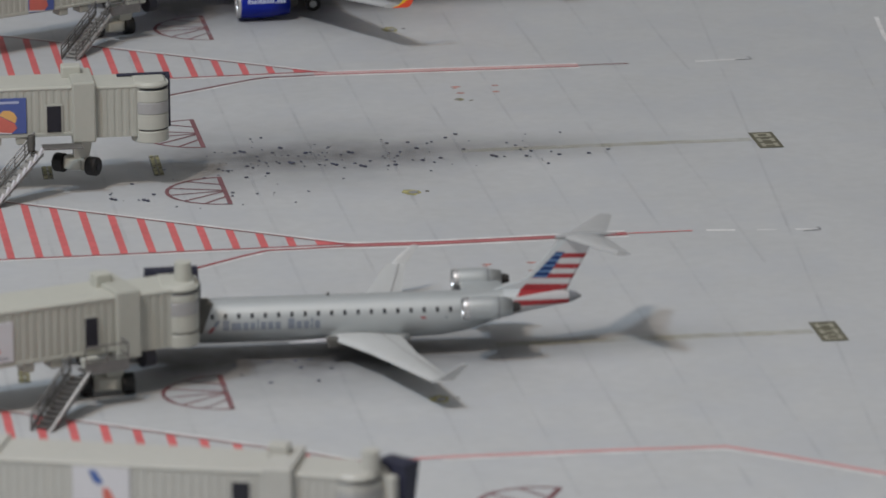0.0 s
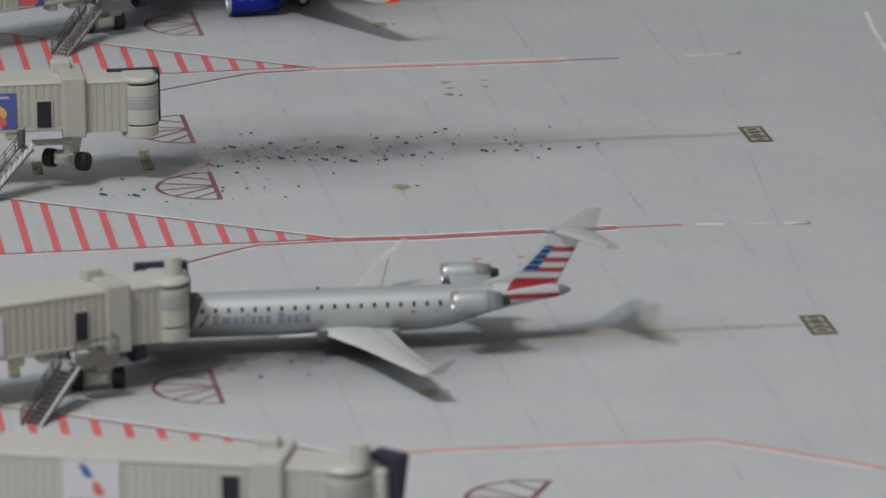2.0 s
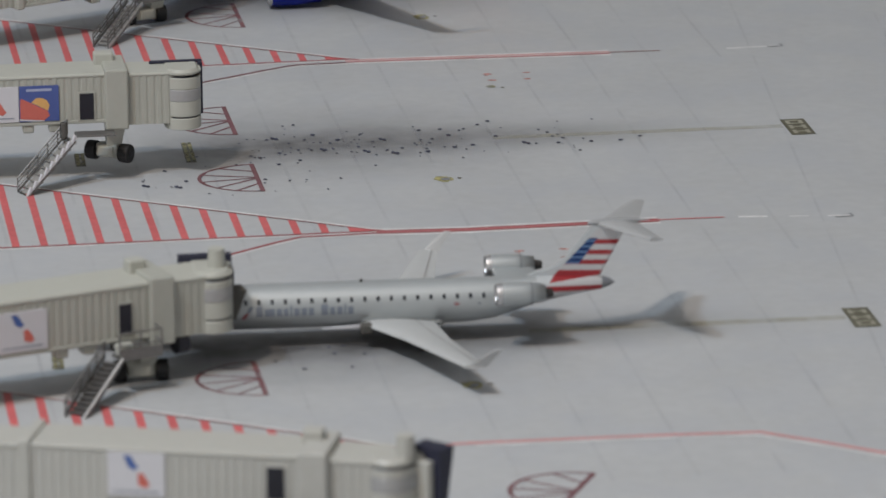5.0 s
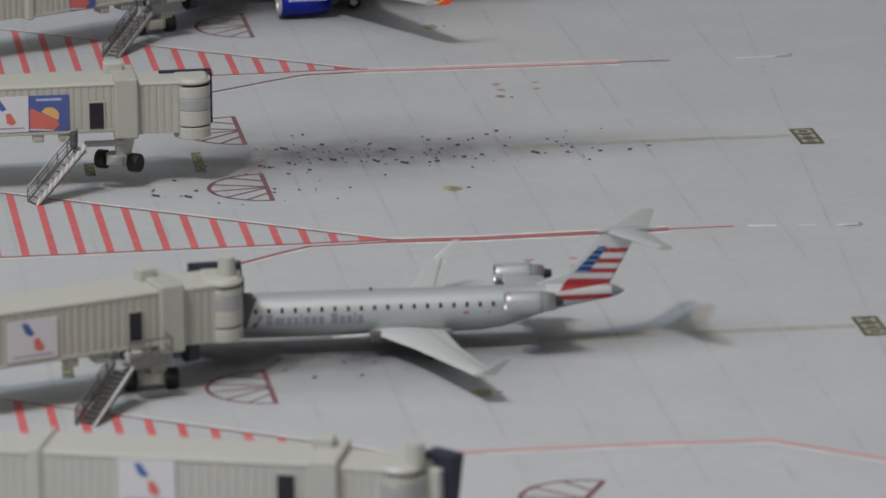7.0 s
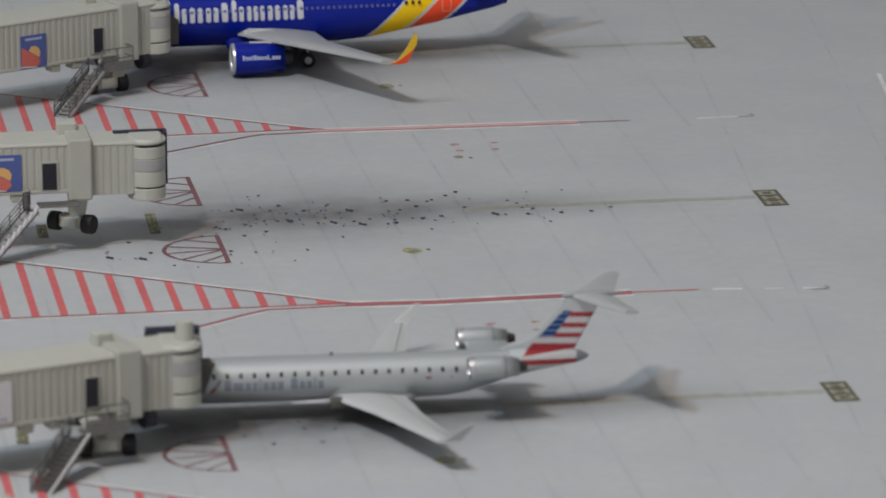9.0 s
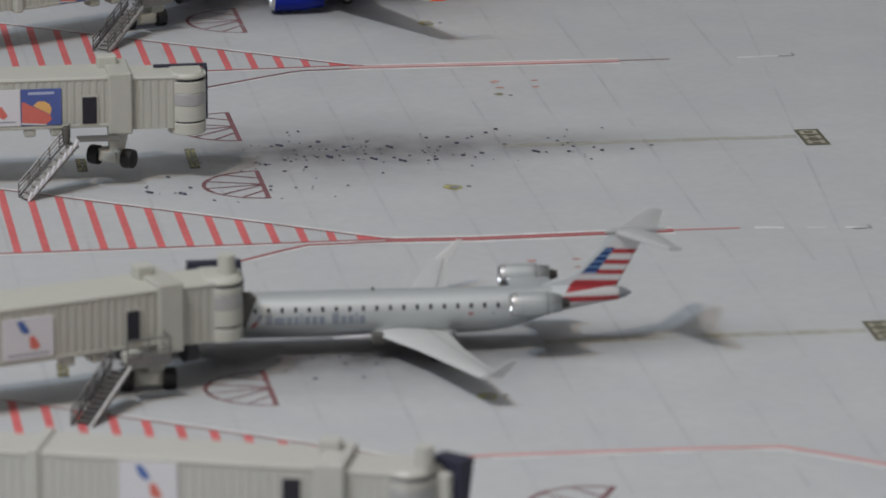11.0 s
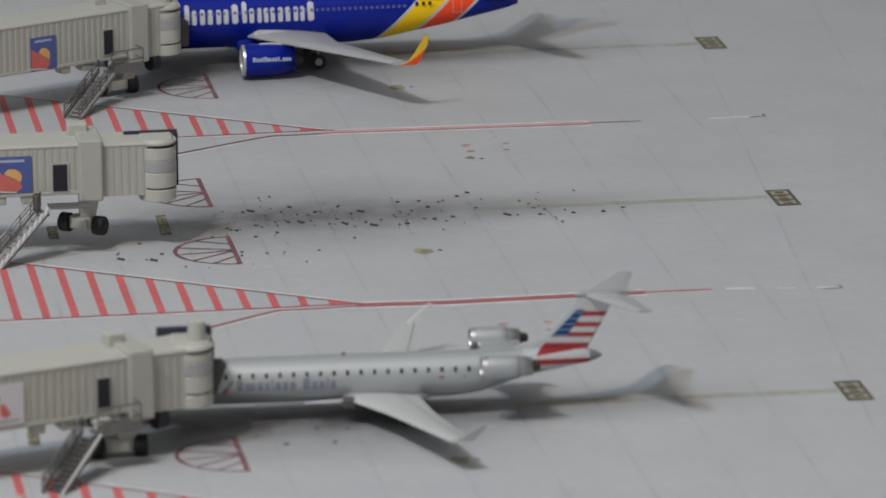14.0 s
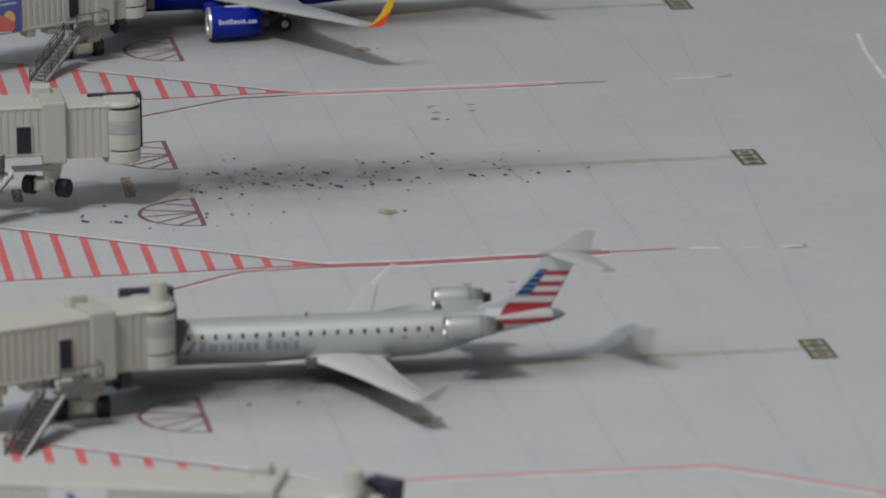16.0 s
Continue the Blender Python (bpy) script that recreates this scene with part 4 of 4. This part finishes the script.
def regional_jet():
    jet = tagged(new("regional_jet"), "silver model regional jet with a red, white and blue striped fin", "airliner")
    jet.matrix_basis = at_mm(-23.0, 2.8, 0, 0, 0, -2.85)
    C, R = 5.85, 3.3
    nose = [(0.0, 4.9, 0.01, 0.01), (0.03, 4.9, 0.15, 0.15), (0.5, 4.95, 0.85, 0.8), (1.6, 5.1, 1.6, 1.55), (3.5, 5.4, 2.4, 2.4), (6.0, 5.7, 3.0, 2.95), (8.5, 5.83, 3.25, 3.2)]
    hull(nose + [(11.0, C, R, R), (30.0, C, R, R), (56.0, C, R, R), (60.0, C + 0.04, R * 0.985, R * 0.985), (63.5, C + 0.25, R * 0.92, R * 0.91), (66.5, C + 0.75, R * 0.81, R * 0.78),
         (69.6, C + 1.3, R * 0.68, R * 0.64)], material=SILVER, parent=jet)
    hull([(69.6, C + 1.3, R * 0.68, R * 0.64), (73.0, C + 1.6, R * 0.56, R * 0.52), (77.0, C + 1.85, R * 0.40, R * 0.38), (79.3, C + 1.95, R * 0.3, R * 0.3)], material=FLAG_FIN, name="tail_section",
         parent=jet, label="tail painted with red and white stripes")
    hull([(79.2, C + 1.95, R * 0.3, R * 0.3), (80.4, C + 1.95, R * 0.19, R * 0.19), (81.2, C + 1.92, 0.12, 0.12), (81.22, C + 1.92, 0.01, 0.01)], material=CONE_GREY, name="tail_cone", parent=jet, label="dark grey tail cone")
    part("belly_fairing", boxed((44.0, -2.6, 2.35), (56.0, 2.6, 4.2), 0.9), SILVER, jet)
    for s in (-1, 1):
        wing = blade((43.4, 11.0, s * 2.2, 3.4), (55.5 - s * 0.6, 3.1, s * 30.0, 4.7), 0.75, jet, "wing", WING_GREY, middle=(49.2, 6.6, s * 12.5, 3.7))
        blade((56.1 - s * 0.6, 2.6, s * 29.9, 4.7), (59.7 - s * 0.6, 1.1, s * 31.2, 7.4), 0.25, jet, "winglet", GREY_PAINT)
        part("hinge_line", blade_line((43.4, 11.0, s * 2.2, 3.4), (49.2, 6.6, s * 12.5, 3.7), (55.5 - s * 0.6, 3.1, s * 30.0, 4.7), 0.72), SHUTTER, wing)
        e = nacelle(jet, 62.9, 70.2, s * 7.5, 8.6, 1.72, SILVER)
        part("pylon", boxed((63.8, min(s * 2.0, s * 6.2), 8.35), (70.0, max(s * 2.0, s * 6.2), 8.75), 0.25), SILVER, e)
        blade((78.5, 6.2, s * 0.1, 16.6), (84.9, 2.2, s * 10.7, 16.9), 0.6, jet, "tailplane", DULL_GREY)
        gear(jet, 52.5, s * 5.2, 3.2, 1.0)
        for k in range(20):
            x = 25.0 + k * 1.93
            bm = side_patch(x - 0.23, x + 0.23, 6.95, 7.6, C, R, R, s, 0.03, 2)
            part("window", bm, GLASS_DARK, jet)
    # wing root: a pale glove ahead of the wing and a dark notch behind it
    for s in (-1, 1):
        bm = bmesh.new()
        tube(bm, (38.0, s * 2.9, 3.0), (44.6, s * 3.3, 3.2), 0.12, 0.42, 10)
        part("root_glove", bm, PANEL_WHITE, jet, smooth=True)
        part("root_notch", boxed((43.5, min(s * 3.2, s * 4.9), 2.4), (45.3, max(s * 3.2, s * 4.9), 3.95), 0.35), GREY_BELLOWS, jet, "dark notch at the wing root")
    hull([(77.2, 16.75, 0.03, 0.03), (77.5, 16.8, 0.3, 0.28), (78.6, 16.9, 0.5, 0.42), (83.0, 17.05, 0.5, 0.4), (86.4, 17.05, 0.08, 0.08)], 16, CAP_GREY, "fin_cap", jet, "darker grey fairing on top of the fin")
    upright([(66.5, 8.6), (69.5, 9.6), (71.8, 10.1), (73.1, 10.8), (76.2, 14.2), (78.1, 16.5), (83.2, 16.5), (78.8, 8.5), (74.0, 7.6)], 0.45, "fin", FLAG_FIN, jet, "fin with red and white stripes and a blue striped corner")
    gear(jet, 8.0, 0, 3.4, 0.8)
    bm = bmesh.new()
    tube(bm, (44.0, 0, C + R - 0.1), (44.0, 0, C + R + 0.35), 0.3, 0.15, 10)
    part("beacon", bm, EXHAUST, jet, "small dark red beacon on the roof")
    # plain bars stand for the title along the flank
    for s in (-1,):
        x = 28.4
        for w, tall in ((1.0, 1), (1.5, 0), (0.8, 0), (0.7, 0), (0.3, 1), (0.8, 0), (0.8, 0), (0.8, 0), (0, 0), (1.0, 1), (0.8, 0), (0.8, 0), (0.3, 1), (0.8, 0)):
            if w:
                bm = side_patch(x, x + w, 5.15, 6.75 if tall else 6.35, C, R, R, s, 0.03, 3)
                part("title_bar", bm, TITLE_GREY, jet)
            x += w + 0.25 if w else 0.8
        part("emblem_blue", side_patch(27.0, 27.6, 5.85, 6.75, C, R, R, s, 0.03, 3, 0.6), TITLE_GREY, jet)
        part("emblem_red", side_patch(26.2, 26.8, 4.85, 5.75, C, R, R, s, 0.03, 3, 0.7), RED_EDGE, jet)
        part("flag_mark", side_patch(57.3, 58.1, 6.05, 6.35, C, R, R, s, 0.05, 2), RED_EDGE, jet)
        part("flag_mark", side_patch(58.8, 61.2, 5.95, 6.25, C + 0.2, R * 0.95, R * 0.95, s, 0.05, 2), TITLE_GREY, jet)
    return jet


regional_jet()


def winglet_plate(outline, s, half, inward=0.0):
    """A canted plate that rises from the wing tip, from its outline in x and z."""
    bm = bmesh.new()
    lean = [(x + 0.4 + s * 0.4, s * (43.4 - inward + 0.33 * (z - 8.5)), z + 0.15 + s * 0.15) for x, z in outline]
    skin(bm, [[(x, y - half, z) for x, y, z in lean], [(x, y + half, z) for x, y, z in lean]])
    return bm


def blue_airliner(x, y, turn, label):
    jet = tagged(new("narrowbody_airliner"), label, "airliner", "blue airliners on the apron")
    jet.matrix_basis = at_mm(x, y, 0, 0, 0, turn)
    C, W, H = 8.1, 4.7, 5.03
    hull([(0.0, 7.0, 0.02, 0.02), (0.05, 7.0, 0.3, 0.3), (0.6, 7.05, 1.3, 1.2), (2.0, 7.3, 2.4, 2.2), (4.5, 7.8, 3.6, 3.5), (8.0, 8.3, 4.5, 4.5), (11.0, C, W, H), (52.0, C, W, H), (58.0, C + 0.25, W * 0.98, H * 0.95),
          (64.0, C + 0.75, W * 0.88, H * 0.83), (70.0, C + 1.12, W * 0.7, H * 0.69), (76.0, C + 1.45, W * 0.47, H * 0.50), (81.0, C + 1.65, W * 0.26, H * 0.33), (83.4, C + 1.6, 0.6, 0.9), (83.5, C + 1.6, 0.05, 0.05)],
         material=BANDED, parent=jet, label="royal blue fuselage with yellow and red tail bands")
    part("belly_fairing", boxed((31.0, -4.1, 2.7), (47.0, 4.1, 5.6), 1.2), BLUE_PAINT, jet)
    bm = bmesh.new()
    skin(bm, [[(54.8 + 3.4 * f * math.cos(math.pi * k / 12), 1.2 * f * math.sin(math.pi * k / 12), z) for k in range(24)] for z, f in ((12.6, 1.0), (13.3, 0.95), (13.75, 0.8), (13.97, 0.55), (14.05, 0.2))])
    part("antenna_dome", bm, BLUE_PAINT, jet, smooth=True)
    for s in (-1, 1):
        blade((32.6, 14.7, s * 3.2, 5.6), (54.0 + s * 0.4, 3.6, s * 43.5, 8.85 + s * 0.15), 1.1, jet, "wing", DULL_GREY, middle=(38.6, 9.3, s * 15.0, 6.5))
        bm = bmesh.new()
        tube(bm, (34.0, s * 5.2, 6.1), (35.0, s * 5.4, 6.15), 0.5, 1.0, 12)
        tube(bm, (35.0, s * 5.4, 6.15), (40.0, s * 6.2, 6.3), 1.0, 0.8, 12)
        part("root_glove", bm, GREY_PAINT, jet, smooth=True)
        winglet = part("winglet", winglet_plate(((54.9, 8.5), (56.1, 8.85), (57.35, 10.45), (58.5, 12.75), (59.1, 14.0), (59.4, 14.15), (59.7, 13.85), (59.68, 12.2), (59.3, 11.4), (58.2, 10.3), (57.1, 9.4), (56.0, 8.72)), s, 0.13), YELLOW_PAINT, jet, "yellow winglet with a red trailing edge")
        part("winglet_edge", winglet_plate(((54.9, 8.4), (56.0, 8.72), (57.1, 9.4), (58.2, 10.3), (59.3, 11.4), (59.0, 10.6), (58.45, 9.05), (58.1, 8.6), (57.6, 8.4)), s, 0.14), RED_PAINT, winglet, "red trailing edge")
        part("winglet_inner_face", winglet_plate(((56.1, 8.9), (57.35, 10.45), (58.5, 12.75), (59.1, 14.0), (59.4, 14.15), (59.7, 13.85), (59.68, 12.2), (59.0, 10.6), (58.45, 9.05)), s, 0.05, 0.2), BLUE_PAINT, winglet, "blue inner face")
        e = nacelle(jet, 30.7, 40.3, s * 13.4, 3.45, 2.95, BLUE_PAINT, taper=0.84, seam=False, rim=0.055)
        part("pylon", boxed((34.0, s * 13.4 - 0.4, 5.4), (43.0, s * 13.4 + 0.4, 6.5), 0.2), WING_GREY, e)
        a0 = 32.5
        for w, h in ((0.5, 0.8), (0.45, 0.6), (0.45, 0.6), (0.3, 0.75), (0.45, 0.85), (0.7, 0.6), (0.45, 0.6), (0.4, 0.6), (0.3, 0.75), (0.35, 0.2), (0.45, 0.6), (0.45, 0.6), (0.4, 0.6)):
            part("title_bar", side_patch(a0, a0 + w, 3.75, 3.75 + h, 3.45, 2.95, 2.95, s, 0.02, 2), PALE_BLUE, e)
            e.children[-1].data.transform(Matrix.Translation((0, s * 0.0134, 0)))
            a0 += w + 0.1
        blade((75.4, 7.6, s * 1.2, 11.0), (83.6, 2.8, s * 18.4, 14.6), 0.7, jet, "tailplane", DULL_GREY)
        gear(jet, 45.5, s * 7.2, 4.5, 1.35, 0.8)
        for k in range(40):
            a0 = 22.6 + k * 1.0
            part("window", side_patch(a0, a0 + 0.5, 9.95, 10.45, C, W, H, s, 0.09, 2), BLUE_DOT, jet)
        for k in range(3):
            a0 = 63.9 + k * 1.2
            part("window", side_patch(a0, a0 + 0.55, 10.1, 10.8, C + 0.85, W * 0.9, H * 0.82, s, 0.06, 2), GLASS_DARK, jet)
        # plain white rounded blocks stand for the title: some tall, some low
        a0 = 21.7
        for w, top in ((2.4, 11.8), (2.6, 11.0), (2.5, 10.9), (1.5, 11.6), (2.4, 12.0), (3.4, 10.9), (2.5, 10.9), (2.2, 10.9), (1.5, 11.6)):
            count = 1 if w < 2 else 2 if w < 3 else 3
            step = (w + 0.2) / count
            for j in range(count):
                part("title_bar", rounded_patch(a0 + j * step, a0 + j * step + step * 0.66, 8.3, top if j == 0 else min(top, 10.9), C, W, H, s), TITLE_WHITE, jet)
            a0 += w + 0.36
        # thin pale outline of the rear door on the red band
        for x0, x1, z0, z1 in ((70.9, 71.05, 8.3, 11.6), (72.5, 72.65, 8.3, 11.6), (71.05, 72.5, 11.45, 11.6), (71.05, 72.5, 8.3, 8.45)):
            part("door_line", side_patch(x0, x1, z0, z1, C + 1.2, W * 0.66, H * 0.655, s, 0.09, 4), DOOR_LINE, jet)
        part("flag_mark", boxed((69.0, s * 0.58 - 0.03, 14.4), (70.6, s * 0.58 + 0.03, 15.1)), RED_EDGE, jet)
        part("registration_bar", side_patch(64.6, 68.4, 11.2, 11.45, C + 0.95, W * 0.87, H * 0.79, s, 0.06, 2), OLIVE_PRINT, jet)
    upright([(62.5, 12.8), (67.6, 14.7), (70.1, 15.5), (73.0, 17.6), (73.9, 19.2), (80.8, 30.3), (86.6, 30.5), (83.8, 19.0), (83.3, 11.5), (74.0, 11.0)], 0.55, "fin", BANDED, jet, "blue fin crossed by yellow and red bands")
    gear(jet, 8.5, 0, 5.0, 1.1)
    return jet


blue_airliner(1.0, 225.2, 0.3, "royal blue model airliner with yellow and red tail bands")
blue_airliner(14.0, 339.0, 0.3, "royal blue model airliner parked beyond the first one")
